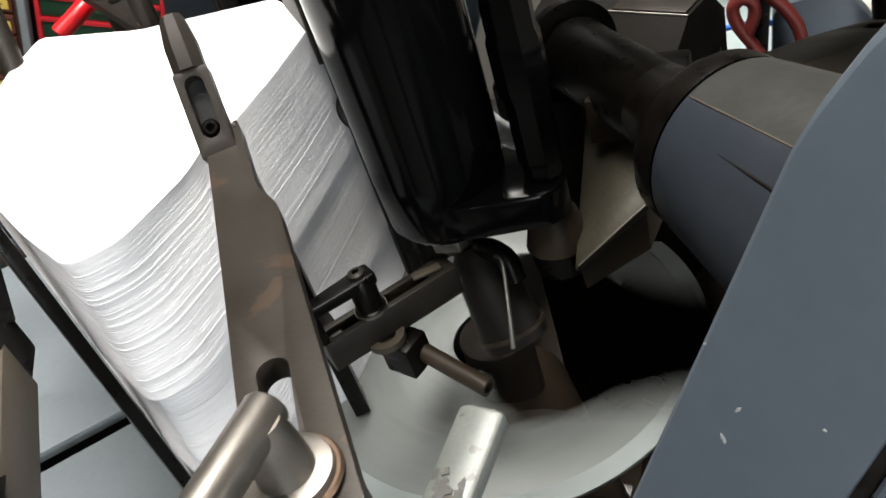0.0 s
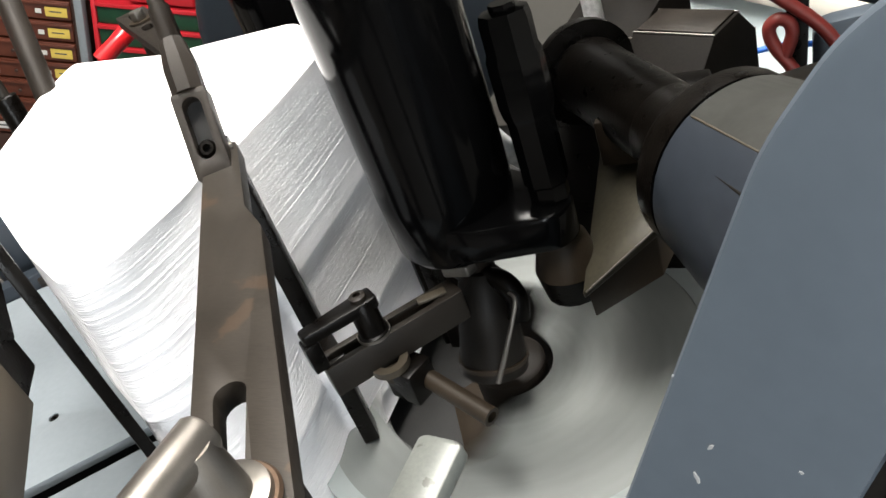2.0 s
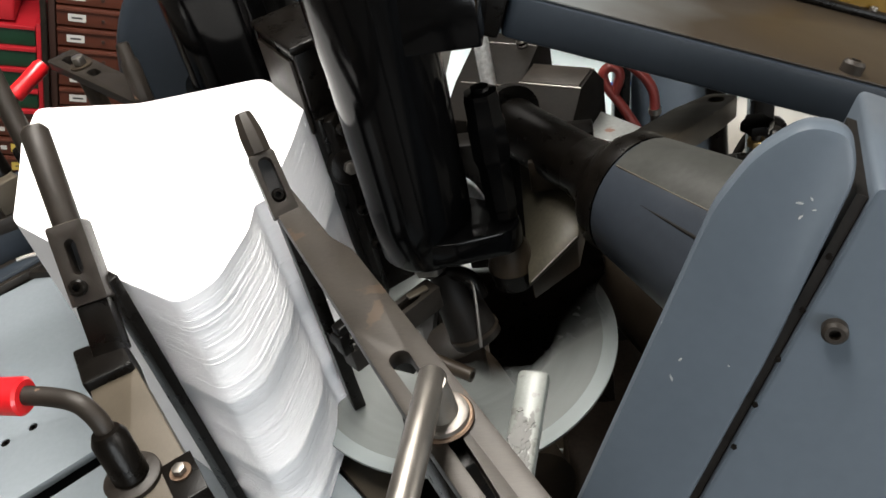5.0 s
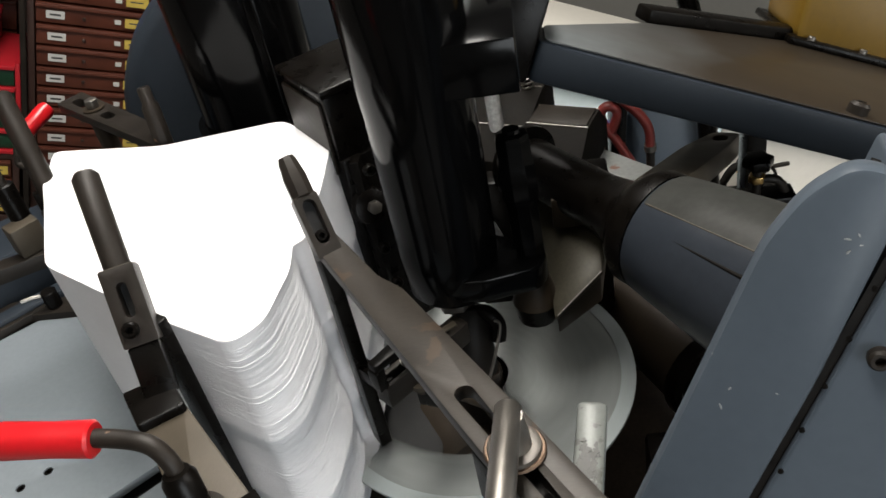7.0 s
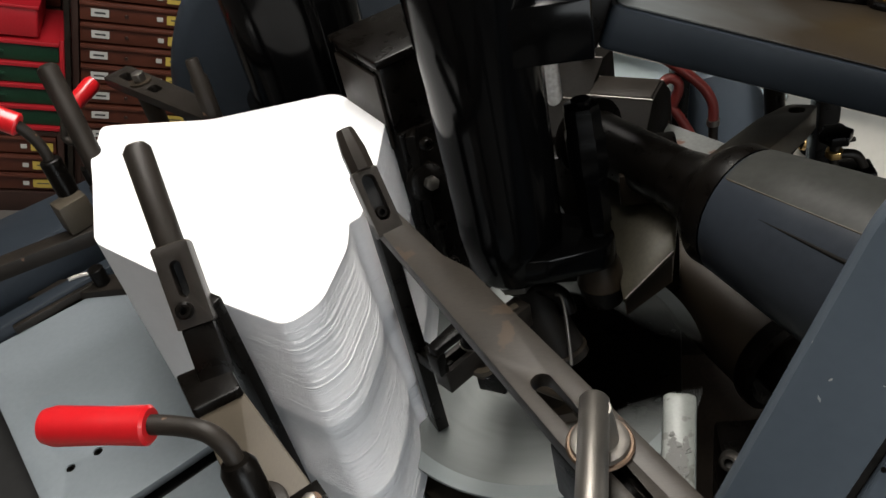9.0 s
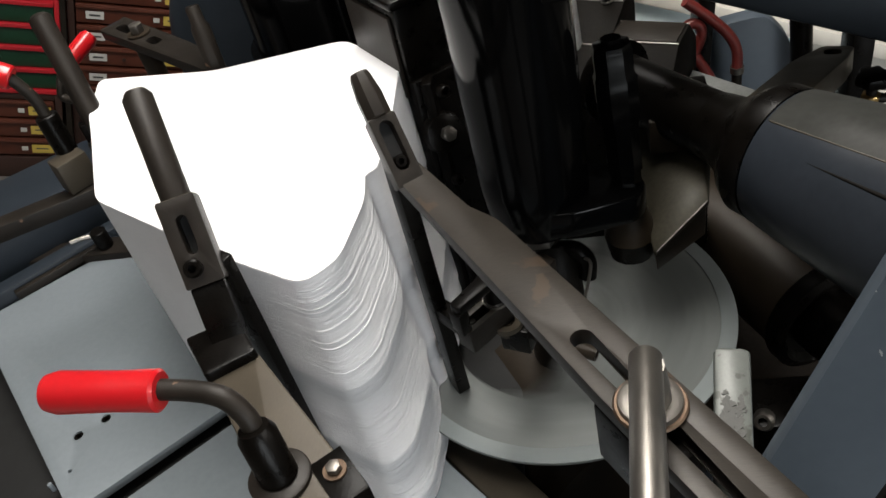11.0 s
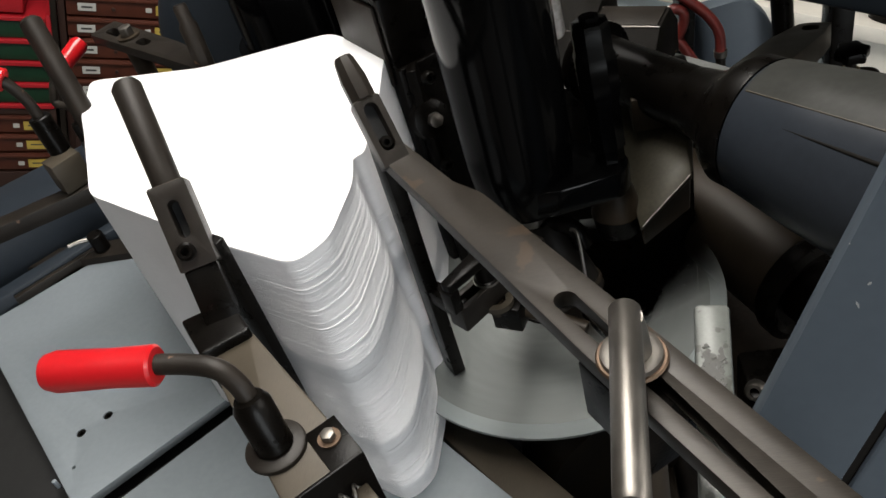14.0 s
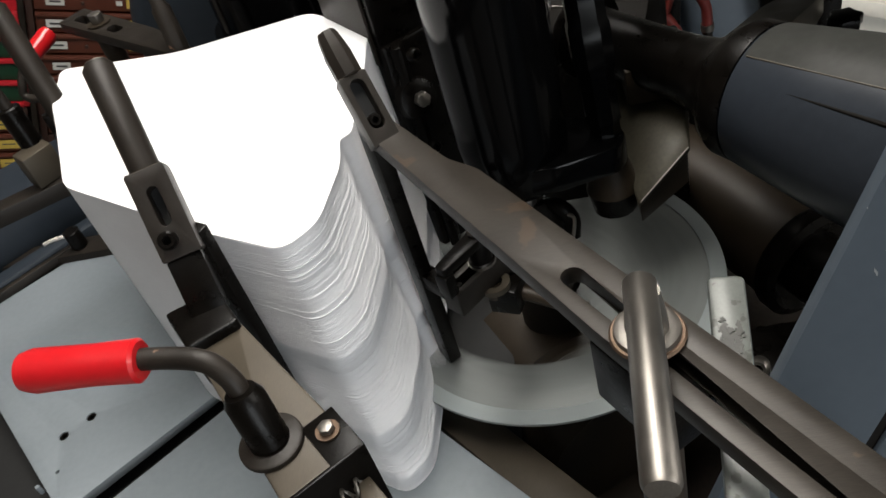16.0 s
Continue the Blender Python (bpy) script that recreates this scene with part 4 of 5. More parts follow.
def guard():
    ob = thing("machine_guard", (0.256, -0.136, 0.0), "blue-grey painted upright machine guard with chipped paint", "machine guard", m=Matrix())
    up = GUARD @ Matrix.Rotation(radians(90), 4, "X")
    part("front_cover", prism(rounded([(-0.024, -1.365), (0.054, -1.365), (0.05, 0.02), (0.044, 0.15), (0.031, 0.174), (0.006, 0.171), (-0.013, 0.144), (-0.0225, 0.103)], 0.014, 6), -0.024, 0.0, 0.005, m=up), GREY, ob)
    part("inner_housing", prism(rounded([(0.032, -1.365), (0.052, -1.365), (0.048, 0.09), (0.032, 0.09)], 0.006, 4), -0.2, -0.0245, 0.006, m=up), GREY, ob)
    part("gasket", prism([(0.0545, -1.365), (0.0615, -1.365), (0.0555, 0.14), (0.0485, 0.14)], -0.15, -0.006, 0, m=up), RUBBER, ob, "black rubber gasket")
    part("side_cover", prism(rounded([(0.062, -1.365), (0.3, -1.365), (0.3, 0.15), (0.056, 0.15)], 0.006), -0.2, -0.002, 0.003, m=up), GREY, ob)
    for z in (-0.06, -0.02, 0.02, 0.06, 0.1):
        x = 0.058 - 0.0045 * (z + 0.06) / 0.1
        p = GUARD @ Vector((x, -0.001, z))
        part("gasket_screw", lathe([(0, 0), (0.0022, 0), (0.0022, 0.0012), (0, 0.0014)], p, p + GUARD.to_3x3() @ Vector((0, -1, 0)), 10), BLACK_OILY, ob)
    p = GUARD @ Vector((0.075, -0.0, 0.055))
    part("cap_screw", socket_screw(p, GUARD.to_3x3() @ Vector((0, -1, 0)), 0.008, 0.008), STEEL_DARK, ob)
    chips = ((0.0, -0.01, 0.0055, 0.002, 65), (0.0, -0.027, 0.008, 0.002, -50), (0.022, 0.125, 0.007, 0.002, 15), (0.027, 0.13, 0.005, 0.0015, -40), (0.026, 0.117, 0.0055, 0.002, 70), (0.031, 0.124, 0.004, 0.0012, 30), (0.03, 0.0, 0.0025, 0.0012, 0), (-0.0215, 0.012, 0.002, 0.0012, 80))
    for x, z, l, w, a in chips:
        q = GUARD @ Matrix.Translation((x, -0.0006, z)) @ Matrix.Rotation(radians(90), 4, "X") @ Matrix.Rotation(radians(a), 4, "Z")
        rnd = random.Random(int(1000 * (x + z)))
        pts = [(l * 0.34 * rnd.uniform(0.6, 1.1) * math.cos(k), w * 0.4 * rnd.uniform(0.5, 1.2) * math.sin(k)) for k in [2 * math.pi * j / 9 for j in range(9)]]
        part("paint_chip", prism(pts, -0.0006, 0.0001, 0, m=q), CHIP, ob, "bare pale chip in the paint")
    return ob


guard()


def cross_beam():
    ob = thing("cross_beam", (0.06, 0.19, 1.442), "blue-grey cross beam carrying the column", "beam", m=Matrix())
    m = Matrix.Translation((0.09, 0.19, 1.442))
    # dark navy: the unlit front's shade is put into the enamel colour
    part("beam", prism(rounded([(0, 0), (0.95, 0.0), (0.95, 0.5), (0.58, 0.44), (0.13, 0.2), (0.0, 0.06)], 0.01), 0.0, 0.042, 0.006, m=m), NAVY, ob)
    part("top_plate", prism(rounded([(0.006, 0.004), (0.945, 0.004), (0.945, 0.49), (0.58, 0.432), (0.134, 0.194), (0.006, 0.058)], 0.01), 0.0422, 0.0445, 0.001, m=m), BEAM_TOP, ob, "oil-stained brown top face with a reflection painted pale at one end")
    part("top_rail", box(0.0, 0.95, 0.0, 0.03, 0.042, 0.06, 0.004, m=m @ Matrix.Translation((0.14, 0.2, 0)) @ Matrix.Rotation(radians(28), 4, "Z")), BLACK_OILY, ob)
    for x in (0.33, 0.48):
        p = m @ Vector((x, 0.02, 0.0445))
        part("cap_screw", socket_screw(p, (0, 0, 1), 0.0105, 0.012), STEEL_DARK, ob)
    part("end_block", box(-0.062, -0.0005, -0.004, 0.075, -0.002, 0.085, 0.004, m=m), BLACK_OILY, ob, "black end block joining the column")
    return ob


cross_beam()


# ---- machinery behind the stack ----
def rear_column():
    ob = thing("rear_column", (-0.06, 0.52, 0.0), "glossy black cylindrical column behind the paper stack", "column")
    c = Vector((-0.1, 0.53, 0))
    part("body", lathe([(0, -0.25), (0.085, -0.25), (0.085, 0.8), (0, 0.8)], c, c + Vector((0, 0, 1)), 44), BLACK, ob)
    part("collar", lathe([(0.08, 0.2), (0.093, 0.2), (0.095, 0.21), (0.095, 0.26), (0.08, 0.262)], c, c + Vector((0, 0, 1)), 44, closed=True), BLACK, ob)
    part("rib", box(-0.012, 0.012, -0.115, -0.08, -0.2, 0.7, 0.003, m=frame_at(c.x, c.y, 38)), BLACK, ob)
    return ob


rear_column()


def drive_box():
    ob = thing("drive_box", (0.05, 0.34, 0.0), "black oily drive box with worn edges beside the column", "gear box")
    f = frame_at(0.045, 0.35, -52)
    part("body", box(-0.055, 0.05, -0.03, 0.06, 0.27, 0.378, 0.004, m=f), BLACK_OILY, ob)
    part("cover", box(-0.058, 0.053, -0.034, 0.064, 0.3785, 0.388, 0.003, m=f), BLACK_OILY, ob)
    # light on the left-front face, put in as a plate of paler steel
    part("lit_front_plate", box(-0.048, 0.043, -0.0345, -0.0305, 0.28, 0.37, 0.001, m=f), STEEL_DARK, ob)
    part("standard", box(0.02, 0.055, -0.03, 0.05, -0.24, 0.3, 0.004, m=f), BLACK_OILY, ob)
    p = Vector((0.079, 0.281, 0.242))
    n = Vector((0.55, -0.75, 0.25))
    part("pulley", lathe([(0, 0), (0.021, 0), (0.023, 0.003), (0.02, 0.008), (0.0205, 0.013), (0.012, 0.015), (0, 0.015)], p - n * 0.016, p + n, 32), BLACK_OILY, ob)
    part("pulley_bolt", hexagon(0, 0, 0, 0.009, 0.0085, m=axis_matrix(p - n * 0.0005, p + n)), STEEL, ob, "bright hexagon bolt")
    for dz, dx in ((-0.06, 0.004), (0.03, -0.02), (-0.11, 0.01), (0.055, 0.012)):
        q = p + Vector((dx, -dx, dz))
        part("cap_screw", socket_screw(q - n * 0.012, n, 0.007, 0.009), BLACK_OILY, ob)
    part("lever_plate", box(0.062, 0.074, 0.285, 0.37, -0.1, 0.3, 0.003), BLACK_OILY, ob)
    return ob


drive_box()


def rear_guard():
    ob = thing("wheel_guard", (-0.2, 0.75, -0.1), "rounded navy-grey wheel guard behind the rear column", "machine guard")
    c = MACH.inverted() @ Vector((-0.26, 0.68, 1.17))
    d = MACH.to_3x3().inverted() @ Vector((0.35, -1, 0.1)).normalized()
    part("cover", lathe([(0, 0), (0.2, 0), (0.215, 0.008), (0.22, 0.02), (0.22, 0.1), (0, 0.1)], c + d * 0.05, c - d, 56), NAVY, ob)
    part("stand", rod(MACH.inverted() @ Vector((-0.26, 0.76, 0.0)), c - d * 0.02, 0.08), NAVY, ob)
    return ob


rear_guard()


def valve_block():
    ob = thing("valve_block", (0.28, 0.55, 0.1), "dark oily faceted steel block behind the shaft", "valve block")
    d = Vector((-0.83, 0.35, 0.0)).normalized()
    m = leaning((0.342, 0.49, 0.0), Vector((0.342, 0.49, 0.0)) + d, (0.35, 0.83, 0)) @ Matrix(((0, 1, 0, 0), (1, 0, 0, 0), (0, 0, 1, 0), (0, 0, 0, 1)))
    prof = [(-0.055, 0.09), (0.075, 0.09), (0.075, 0.158), (0.045, 0.19), (-0.005, 0.19), (-0.055, 0.15)]
    part("body", prism(prof, 0.0, 0.09, 0.0015, m=m), OIL_DARK, ob)
    prof2 = [(-0.05, 0.09), (0.11, 0.09), (0.11, 0.2), (0.07, 0.205), (0.0, 0.18), (-0.05, 0.15)]
    part("rear_body", prism(prof2, 0.0905, 0.19, 0.0015, m=m), OIL_DARK, ob)
    # bright rods for the edges' wear and the highlights on them
    for q, zz in (((0.045, 0.1905), 0.0), ((-0.005, 0.1905), 0.0), ((0.075, 0.158), 0.0), ((0.07, 0.2055), 0.092), ((0.0, 0.1805), 0.092)):
        part("worn_edge_highlight", rod(m @ Vector((*q, zz)), m @ Vector((*q, zz + 0.089)), 0.0009, seg=8), STEEL, ob, "worn edge with its highlight put in as bright metal")
    part("edge_strip", box(-0.003, 0.044, 0.1905, 0.1925, 0.004, 0.086, 0.0005, m=m), STEEL_DARK, ob)
    part("stand", box(0.2, 0.33, 0.5, 0.62, -0.25, 0.09, 0.004), BLACK_OILY, ob)
    return ob


valve_block()
ledge = thing("rear_ledge", (0.4, 0.5, 0.08), "grey steel ledge with rusty edge behind the shaft", "ledge")
part("plate", prism(rounded([(0.312, 0.516), (0.385, 0.43), (0.44, 0.465), (0.358, 0.55)], 0.003), 0.108, 0.118, 0.001), LEDGE, ledge)
part("rusty_edge", prism([(0.31, 0.518), (0.317, 0.509), (0.366, 0.543), (0.358, 0.553)], 0.1185, 0.1215, 0.0005), COPPER, ledge, "rusty brown edge strip")
part("support", box(0.345, 0.4, 0.45, 0.51, -0.25, 0.107, 0.003), BLACK_OILY, ledge)


def hoses():
    ob = thing("braided_hose", (0.2, 0.53, 0.19), "pale braided steel hose rising from the valve block", "hose")
    part("hose", tube([(0.217, 0.54, 0.13), (0.212, 0.55, 0.3), (0.205, 0.56, 0.42), (0.2, 0.6, 0.6)], 0.0105, 18), HOSE_GREY, ob)
    part("lower_run", tube([(0.212, 0.318, 0.14), (0.204, 0.3, 0.18), (0.194, 0.277, 0.212), (0.186, 0.262, 0.24)], 0.0095, 18), HOSE_GREY, ob)
    part("ferrule", rod((0.217, 0.54, 0.13), (0.2165, 0.541, 0.155), 0.0125), STEEL, ob)
    sp = thing("coil_spring", (0.265, 0.6, 0.2), "small bright coil spring on the valve block", "spring")
    part("coil", tube([(0.265 + 0.008 * math.cos(k), 0.6 + 0.008 * math.sin(k), 0.2 + 0.0011 * k) for k in [j * 0.7 for j in range(120)]], 0.0017, 6, 2), STEEL, sp)
    part("pin", rod((0.265, 0.6, 0.195), (0.265, 0.6, 0.3), 0.0045), STEEL_DARK, sp)
    rh = thing("red_hose", (0.42, 0.6, 0.1), "looped dark red rubber hose", "hose")
    part("hose", tube([(0.425, 0.700, -0.023), (0.398, 0.700, 0.032), (0.379, 0.700, 0.065), (0.374, 0.700, 0.088), (0.384, 0.700, 0.099), (0.396, 0.700, 0.094), (0.399, 0.700, 0.078), (0.390, 0.700, 0.053)], 0.008, 14), HOSE_RED, rh)
    part("branch", tube([(0.376, 0.700, 0.136), (0.414, 0.700, 0.101), (0.438, 0.700, 0.072), (0.450, 0.700, 0.044), (0.451, 0.700, 0.008)], 0.008, 14), HOSE_RED, rh)
    part("clip", lathe([(0.0082, 0), (0.0102, 0), (0.0102, 0.01), (0.0082, 0.01)], (0.451, 0.700, 0.008), (0.451, 0.700, 1), 16, closed=True), STEEL, rh, "bright hose clip")
    part("nipple", rod((0.451, 0.700, -0.2), (0.451, 0.700, 0.008), 0.0075), STEEL_DARK, rh)
    bh = thing("blue_hose", (0.36, 0.74, 0.04), "thin blue air hose behind the valve block", "hose")
    part("hose", tube([(0.29, 0.73, 0.06), (0.34, 0.735, 0.045), (0.4, 0.75, 0.04), (0.5, 0.8, 0.0)], 0.004, 10), HOSE_BLUE, bh)


hoses()


def rear_stand():
    ob = thing("machine_standard", (0.45, 0.78, -0.3), "blue-grey machine standard with black brackets in the rear", "machine frame")
    part("plate", prism(rounded([(0.4, -0.4), (0.56, -0.4), (0.54, 0.02), (0.5, 0.07), (0.42, 0.06)], 0.02), 0, 0.03, 0.003, m=Matrix.Translation((0, 0.78, 0)) @ Matrix.Rotation(radians(90), 4, "X")), GREY, ob)
    part("bracket", box(0.385, 0.41, 0.7, 0.76, -0.3, 0.22, 0.004, m=Matrix.Rotation(radians(4), 4, "Y")), BLACK_OILY, ob)
    part("strut", tube([(0.56, 0.72, -0.2), (0.54, 0.72, 0.1), (0.5, 0.72, 0.3)], 0.016, 12), BLACK_OILY, ob)
    part("bar", rod((0.5, 0.66, 0.2), (0.72, 0.6, 0.1), 0.007), STEEL, ob, "bright round bar")
    part("bar_bracket", box(0.585, 0.615, 0.62, 0.67, -0.3, 0.16, 0.003), BLACK_OILY, ob)
    kn = thing("adjusting_knob", (0.535, 0.43, 0.1), "small black adjusting knob on a threaded stem", "knob")
    p = Vector((0.548, 0.43, 0.115))
    part("stem", rod((p.x, p.y, -0.2), p + Vector((0, 0, 0.02)), 0.006), STEEL_DARK, kn)
    part("star_grip", prism([(p.x + (0.016 if k % 2 else 0.021) * math.cos(k * math.pi / 6), p.y + (0.016 if k % 2 else 0.021) * math.sin(k * math.pi / 6)) for k in range(12)], 0.135, 0.149, 0.003), BLACK_OILY, kn)
    part("arm", tube([p, p + Vector((0.025, 0.0, -0.004)), p + Vector((0.04, 0.004, -0.03))], 0.006, 10), STEEL_DARK, kn)
    part("nut", hexagon(p.x, p.y, 0.112, 0.122, 0.011), BRASS, kn, "brass nut")
    part("block", box(p.x - 0.02, p.x + 0.05, p.y - 0.015, p.y + 0.02, 0.06, 0.09, 0.003), BLACK_OILY, kn)


rear_stand()

# ---- the side of the machine beyond the plate ----
side = thing("side_frame", (-0.6, 0.6, -0.2), "navy-grey painted side frame beyond the stack plate", "machine frame")
part("panel", box(-0.02, 0.32, -0.01, 0.02, -0.45, 0.02, 0.006, m=frame_at(-0.67, 0.335, 43)), NAVY, side)
part("wing", prism(rounded([(-0.7, 0.36), (-0.5, 0.55), (-0.52, 0.68), (-0.75, 0.5)], 0.02), -0.03, 0.09, 0.006), NAVY, side)
part("strip", box(0.06, 0.2, -0.022, -0.012, 0.0, 0.014, 0.002, m=frame_at(-0.67, 0.335, 43)), STEEL_DARK, side)
k = frame_at(-0.67, 0.335, 43) @ Vector((0.2, -0.03, 0.012))
part("pivot", rod(k, k + Vector((0.0, 0.0, 0.03)), 0.012), BLACK_OILY, side)
part("ball_pin", tube([k + Vector((0, 0, 0.022)), k + Vector((-0.02, -0.012, 0.028)), k + Vector((-0.034, -0.022, 0.03))], 0.0035, 8), STEEL, side, "bright pin")

# ---- drawers and bins along the back wall ----
CAB = Matrix.Translation((-1.235, 1.85, 0.0)) @ Matrix.Rotation(radians(23), 4, "Z")


def drawer_cabinet(name, m, width, rows, pitch, z0, seed, label, labelled=True):
    rnd = random.Random(seed)
    ob = new(name)
    ob.matrix_world, ob["base"] = m, [0.0, 0.0, 0.0]
    tagged(ob, label, "drawer cabinet", "drawer cabinets")
    h = z0 + rows * pitch
    part("carcass", joined(box(-0.02, 0, 0, 0.4, 0, h + 0.02, 0.002), box(width, width + 0.02, 0, 0.4, 0, h + 0.02, 0.002), box(0, width, 0.385, 0.4, 0, h + 0.02), box(0, width, 0.0, 0.385, h, h + 0.02, 0.002), box(0, width, 0, 0.385, 0, z0 - 0.004, 0.002)), WOOD_DARK, ob)
    for k in range(rows):
        z = z0 + k * pitch
        d = part("drawer", box(0.004, width - 0.004, 0.0 + rnd.uniform(0, 0.004), 0.36, z + 0.004, z + pitch - 0.004, 0.003), WOOD, ob)
        part("drawer_lip", box(0.004, width - 0.004, -0.008, 0.0, z + pitch - 0.016, z + pitch - 0.006, 0.002), WOOD, d)
        if not labelled:
            continue
        a = 0.035 + rnd.uniform(-0.003, 0.003)
        l = part("label", box(a, a + 0.052, -0.0035, -0.001, z + 0.02, z + 0.044), LABEL, d, "white paper label")
        part("ink_bar", box(a + 0.01, a + 0.042, -0.0042, -0.0036, z + 0.029, z + 0.035), INK, l)
        b = width - 0.078 + rnd.uniform(-0.004, 0.004)
        l = part("label", box(b, b + 0.066, -0.0035, -0.001, z + 0.016, z + 0.046), LABEL_Y, d, "yellow paper label")
        part("ink_bar", box(b + 0.012, b + 0.05, -0.0042, -0.0036, z + 0.03, z + 0.034), INK, l)
        part("tag", box(b - 0.03, b - 0.012, -0.0035, -0.001, z + 0.024, z + 0.038), LABEL, d)
        part("pull", rod((width / 2 - 0.03, -0.006, z + 0.028), (width / 2 - 0.03, 0.0, z + 0.028), 0.006), WOOD_DARK, d)
    return ob


drawer_cabinet("drawer_cabinet", CAB, 0.34, 11, 0.069, 0.2, 5, "tall cabinet of red-brown drawers with white and yellow labels")
drawer_cabinet("drawer_cabinet", CAB @ Matrix.Translation((-0.41, -0.02, 0)), 0.34, 3, 0.069, 0.08, 6, "low cabinet of red-brown labelled drawers")
upper = CAB @ Matrix.Translation((-0.41, -0.02, 0))
drawer_cabinet("drawer_cabinet", CAB @ Matrix.Translation((-0.83, -0.02, 0)), 0.34, 12, 0.069, 0.12, 8, "tall cabinet of red-brown labelled drawers beside the rack")
drawer_cabinet("drawer_cabinet", CAB @ Matrix.Translation((-0.41, 0.32, 0)), 0.34, 7, 0.105, 0.5, 9, "red-brown cabinet with plain drawers behind the red bin", False)


def green_drawers():
    ob = new("green_drawer_rack")
    ob.matrix_world, ob["base"] = upper, [0.0, 0.0, 0.0]
    tagged(ob, "red plastic rack with four dark green drawers", "drawer rack")
    z0 = 0.31
    part("side_panel", box(-0.02, -0.005, 0, 0.3, z0, z0 + 0.31, 0.003), RED_BIN, ob)
    part("side_panel", box(0.355, 0.37, 0, 0.3, z0, z0 + 0.31, 0.003), RED_BIN, ob)
    for k in range(5):
        part("shelf", box(-0.005, 0.355, -0.006, 0.3, z0 + 0.072 * k, z0 + 0.072 * k + 0.014, 0.003), RED_BIN, ob)
    for k in range(4):
        d = part("drawer", box(-0.003, 0.353, 0.004, 0.29, z0 + 0.072 * k + 0.016, z0 + 0.072 * k + 0.07, 0.004), GREEN, ob)
        part("handle", box(0.15, 0.2, -0.006, 0.004, z0 + 0.072 * k + 0.04, z0 + 0.072 * k + 0.05, 0.002), GREEN, d)
    bn = new("red_bin")
    bn.matrix_world, bn["base"] = upper, [0.0, 0.0, 0.0]
    tagged(bn, "open red plastic bin standing on the drawer rack", "bin")
    part("body", prism(rounded([(0.1, 0.0), (0.3, 0.0), (0.3, 0.25), (0.1, 0.25)], 0.01), z0 + 0.312, z0 + 0.4, 0.004), RED_BIN, bn)
    part("rim", prism(rounded([(0.094, -0.006), (0.306, -0.006), (0.306, 0.256), (0.094, 0.256)], 0.01), z0 + 0.4, z0 + 0.412, 0.003), RED_BIN, bn)
    bb = new("blue_bin")
    bb.matrix_world, bb["base"] = upper, [0.0, 0.0, 0.0]
    tagged(bb, "blue plastic bin on the upper shelf", "bin")
    part("body", prism(rounded([(0.05, 0.05), (0.33, 0.05), (0.33, 0.3), (0.05, 0.3)], 0.02), 0.95, 1.08, 0.006), HOSE_BLUE, bb)
    sh = new("wall_shelf")
    sh.matrix_world, sh["base"] = upper, [0.0, 0.0, 0.0]
    tagged(sh, "dark shelf with steel uprights between the cabinets", "shelf")
    part("board", box(-0.05, 0.37, 0.02, 0.31, 0.93, 0.949, 0.003), WOOD_DARK, sh)
    part("upright", box(-0.06, -0.036, -0.03, 0.01, 0, 1.9, 0.002), PLATE, sh, "pale grey upright")
    part("upright", box(0.372, 0.388, -0.02, 0.02, 0, 1.9, 0.002), STEEL_DARK, sh)


green_drawers()


def rear_bench():
    ob = thing("rear_bench", (0.55, 1.35, 0.0), "pale blue bench with a cream worktop at the back", "bench", m=Matrix())
    part("front", box(0.02, 0.62, 1.1, 1.14, 0.0, 1.195, 0.004), PALE, ob)
    part("side_front", box(0.621, 1.9, 1.1, 1.14, 0.0, 1.195, 0.004), CREAM, ob)
    part("worktop", box(0.0, 1.9, 1.07, 1.7, 1.196, 1.225, 0.004), CREAM, ob)
    part("body", box(0.04, 1.88, 1.141, 1.68, 0, 1.19), WOOD_DARK, ob)
    for k, (x, r, h, mt) in enumerate(((0.3, 0.02, 0.07, STEEL), (0.36, 0.014, 0.05, BLACK_OILY), (0.42, 0.03, 0.09, CREAM), (0.55, 0.025, 0.06, STEEL_DARK), (0.8, 0.03, 0.08, BLACK_OILY))):
        cn = thing("can", (x, 1.14, 1.225), "small can or fitting standing on the bench", "can", "small things on the bench", m=Matrix())
        part("body", lathe([(0, 0), (r, 0), (r, h * 0.9), (r * 0.9, h), (0, h)], (x, 1.14, 1.226), (x, 1.14, 2), 18), mt, cn)
        part("lid", lathe([(0, 0), (r * 0.8, 0), (r * 0.8, 0.006), (0, 0.006)], (x, 1.14, 1.226 + h), (x, 1.14, 2), 18), STEEL, cn)


rear_bench()


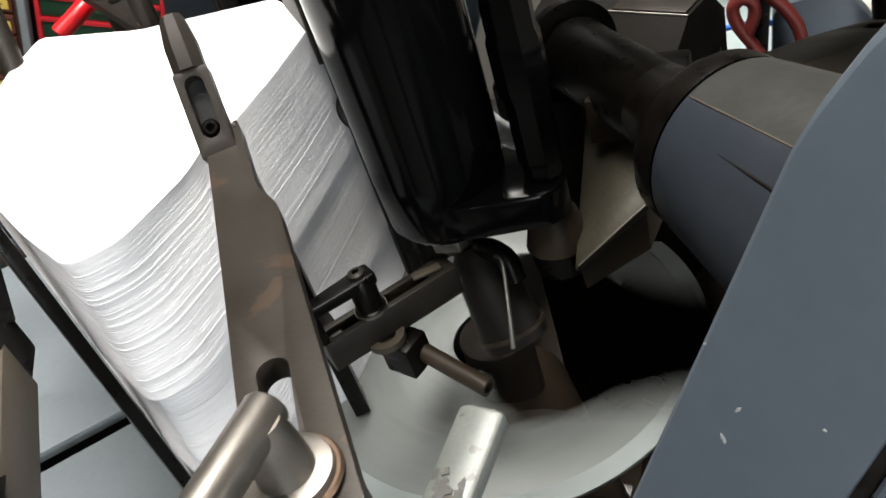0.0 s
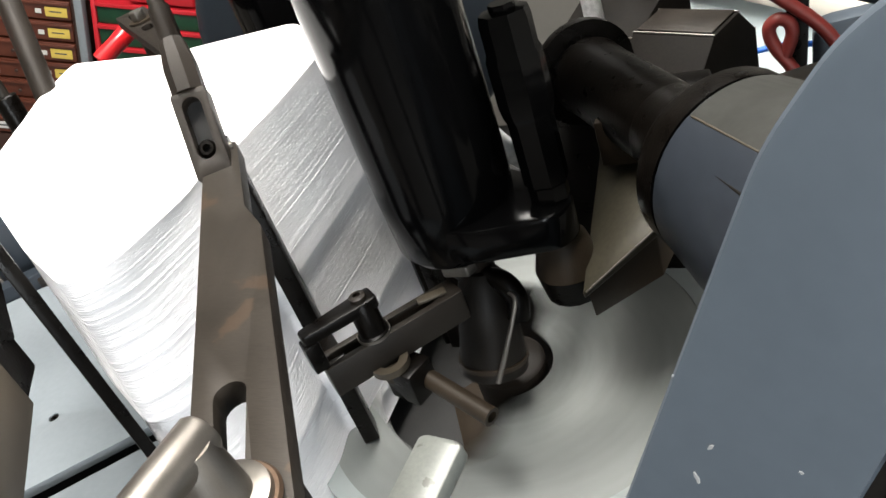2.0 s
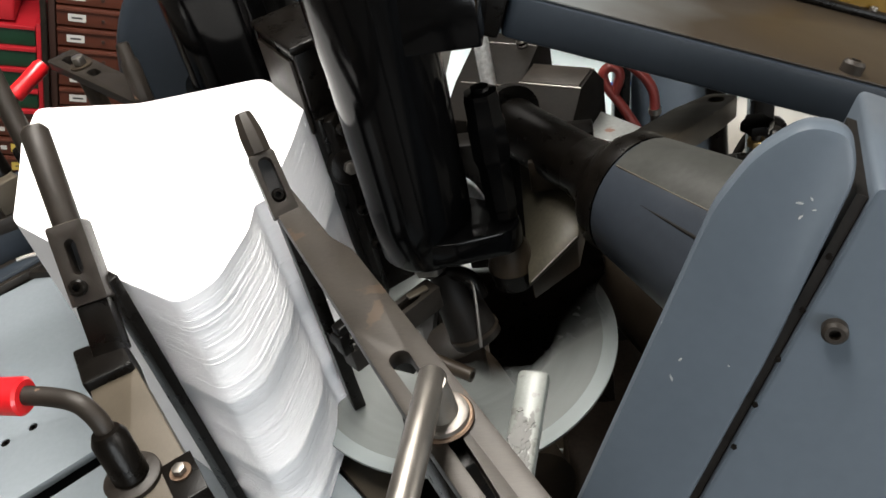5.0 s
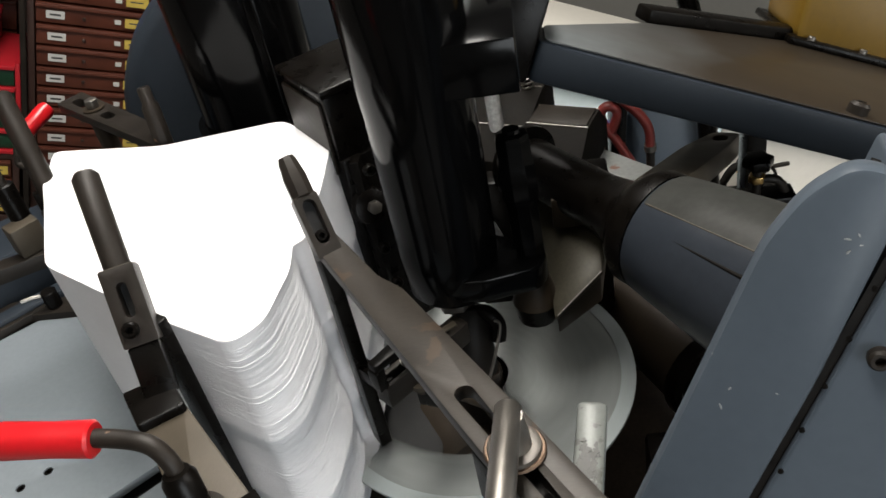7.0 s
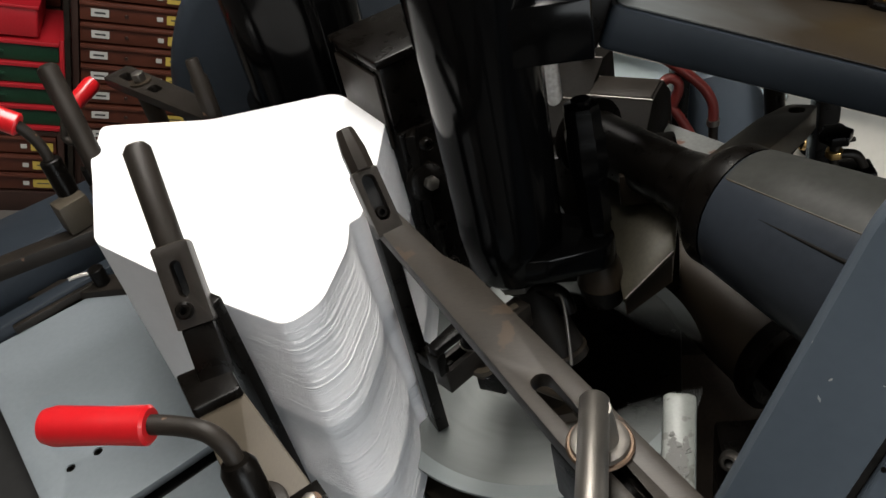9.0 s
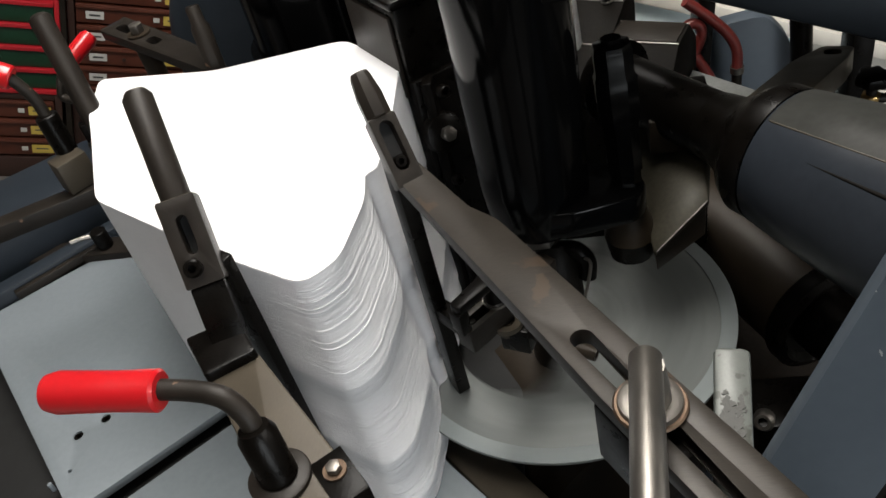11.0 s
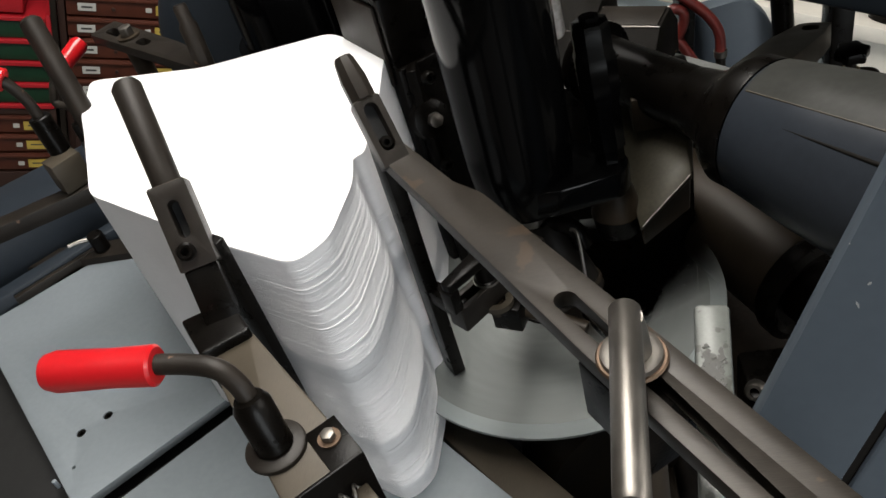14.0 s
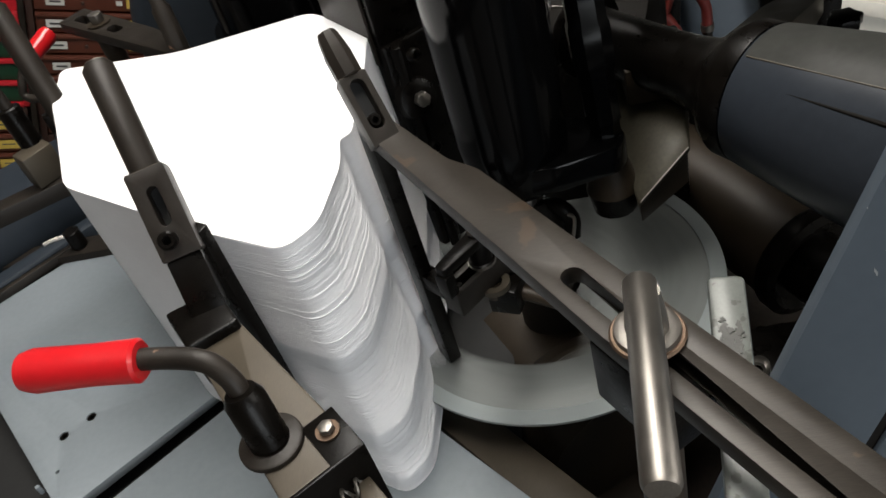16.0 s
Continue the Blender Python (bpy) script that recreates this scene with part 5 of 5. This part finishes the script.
def pipe_valve():
    ob = thing("pipe_valve", (0.71, 1.1, 1.11), "dark pipe valve with handwheel on the bench front", "valve", m=Matrix())
    part("flange", rod((0.71, 1.0995, 1.11), (0.71, 1.088, 1.11), 0.034), BLACK_OILY, ob)
    part("body", lathe([(0, 0), (0.016, 0), (0.022, 0.012), (0.022, 0.03), (0.014, 0.042), (0, 0.042)], (0.71, 1.088, 1.11), (0.71, 0, 1.11), 20), OIL_DARK, ob)
    part("stem", rod((0.71, 1.047, 1.11), (0.71, 1.01, 1.115), 0.006), STEEL_DARK, ob)
    part("hand_wheel", lathe([(0.026, 0), (0.029, -0.004), (0.033, 0), (0.029, 0.004)], (0.71, 1.02, 1.113), (0.71, 0, 1.12), 28, closed=True), BLACK_OILY, ob)
    for k in range(3):
        w = k * math.pi * 2 / 3 + 0.4
        part("spoke", rod((0.71, 1.02, 1.113), (0.71 + 0.028 * math.cos(w), 1.02, 1.113 + 0.028 * math.sin(w)), 0.003, seg=10), BLACK_OILY, ob)
    part("side_pipe", tube([(0.69, 1.07, 1.105), (0.665, 1.06, 1.11), (0.655, 1.06, 1.08), (0.655, 1.075, 1.0)], 0.009, 12), OIL_DARK, ob)
    part("brass_nut", hexagon(0, 0, -0.006, 0.006, 0.013, m=axis_matrix((0.678, 1.066, 1.108), (0.66, 1.06, 1.11))), BRASS, ob, "brass union nut")
    part("lever", rod((0.73, 1.07, 1.12), (0.765, 1.05, 1.15), 0.005), STEEL_DARK, ob)
    return ob


pipe_valve()
yel = thing("yellow_motor_cover", (0.52, 0.6, 1.4), "yellow enamelled cover over the cross beam", "machine cover", m=Matrix())
part("shell", prism(rounded([(-0.09, 0), (0.1, 0), (0.13, 0.16), (-0.11, 0.16)], 0.02, 5), -0.07, 0.07, 0.01, m=Matrix.Translation((0.53, 0.56, 1.4885)) @ Matrix.Rotation(radians(90), 4, "X")), YELLOW, yel)
part("base_flange", box(0.43, 0.635, 0.478, 0.642, 1.4866, 1.4966, 0.003), BLACK_OILY, yel, "black flange under the cover")
for x in (0.46, 0.53, 0.6):
    part("cap_screw", socket_screw((x, 0.484, 1.4966), (0, 0, 1), 0.005, 0.005), STEEL, yel)


# ---- what moves ----
TURN_TIME = 0.2645
TURN_START = 197.0


def motions():
    rows = []
    for k in range(0, 481):
        t = k / 30
        a = TURN_START - 360.0 * (t - 12.3) / TURN_TIME
        rows.append((t, MACH @ Matrix.Translation(DISC_AT) @ Matrix.Rotation(radians(a % 360.0), 4, "Z")))
    walk(disc, rows)
    rows = []
    for k in range(0, 481):
        t = k / 30
        a = radians(TURN_START - 360.0 * (t - 12.3) / TURN_TIME - 120.0)
        rise = min(1.0, max(0.0, (math.cos(a) - 0.86) * 12.0))
        rows.append((t, MACH @ Matrix.Translation(DISC_AT + Vector((-0.04, -0.03, -0.13)) * (1 - rise))))
    walk(sheet, rows)
    rows = []
    for k in range(0, 481):
        t = k / 30
        a = radians(TURN_START - 360.0 * (t - 12.3) / TURN_TIME - 315.0)
        out = max(0.0, math.cos(a)) ** 3
        rows.append((t, MACH @ Matrix.Translation(DRAWN_AT + Vector((0.034, -0.006, 0)) * (out - 0.6))))
    walk(drawn, rows)
    rows = []
    for k in range(0, 481):
        t = k / 30
        a = radians(TURN_START - 360.0 * (t - 12.3) / TURN_TIME - 307.0)
        rise = min(1.0, max(0.0, (math.cos(a) - 0.88) * 12.0))
        rows.append((t, MACH @ Matrix.Translation(DISC_AT + Vector((-0.03, -0.05, -0.13)) * (1 - rise))))
    walk(flap, rows)
    rows = []
    for k in range(0, 481):
        t = k / 30
        a = 2 * math.pi * (t - 12.3) / TURN_TIME
        rows.append((t, MACH @ Matrix.Translation(SUCKER_AT) @ Matrix.Rotation(radians(9 * math.sin(a)), 4, "X") @ Matrix.Rotation(radians(12 * math.cos(a)), 4, "Y")))
    walk(sucker, rows)


motions()
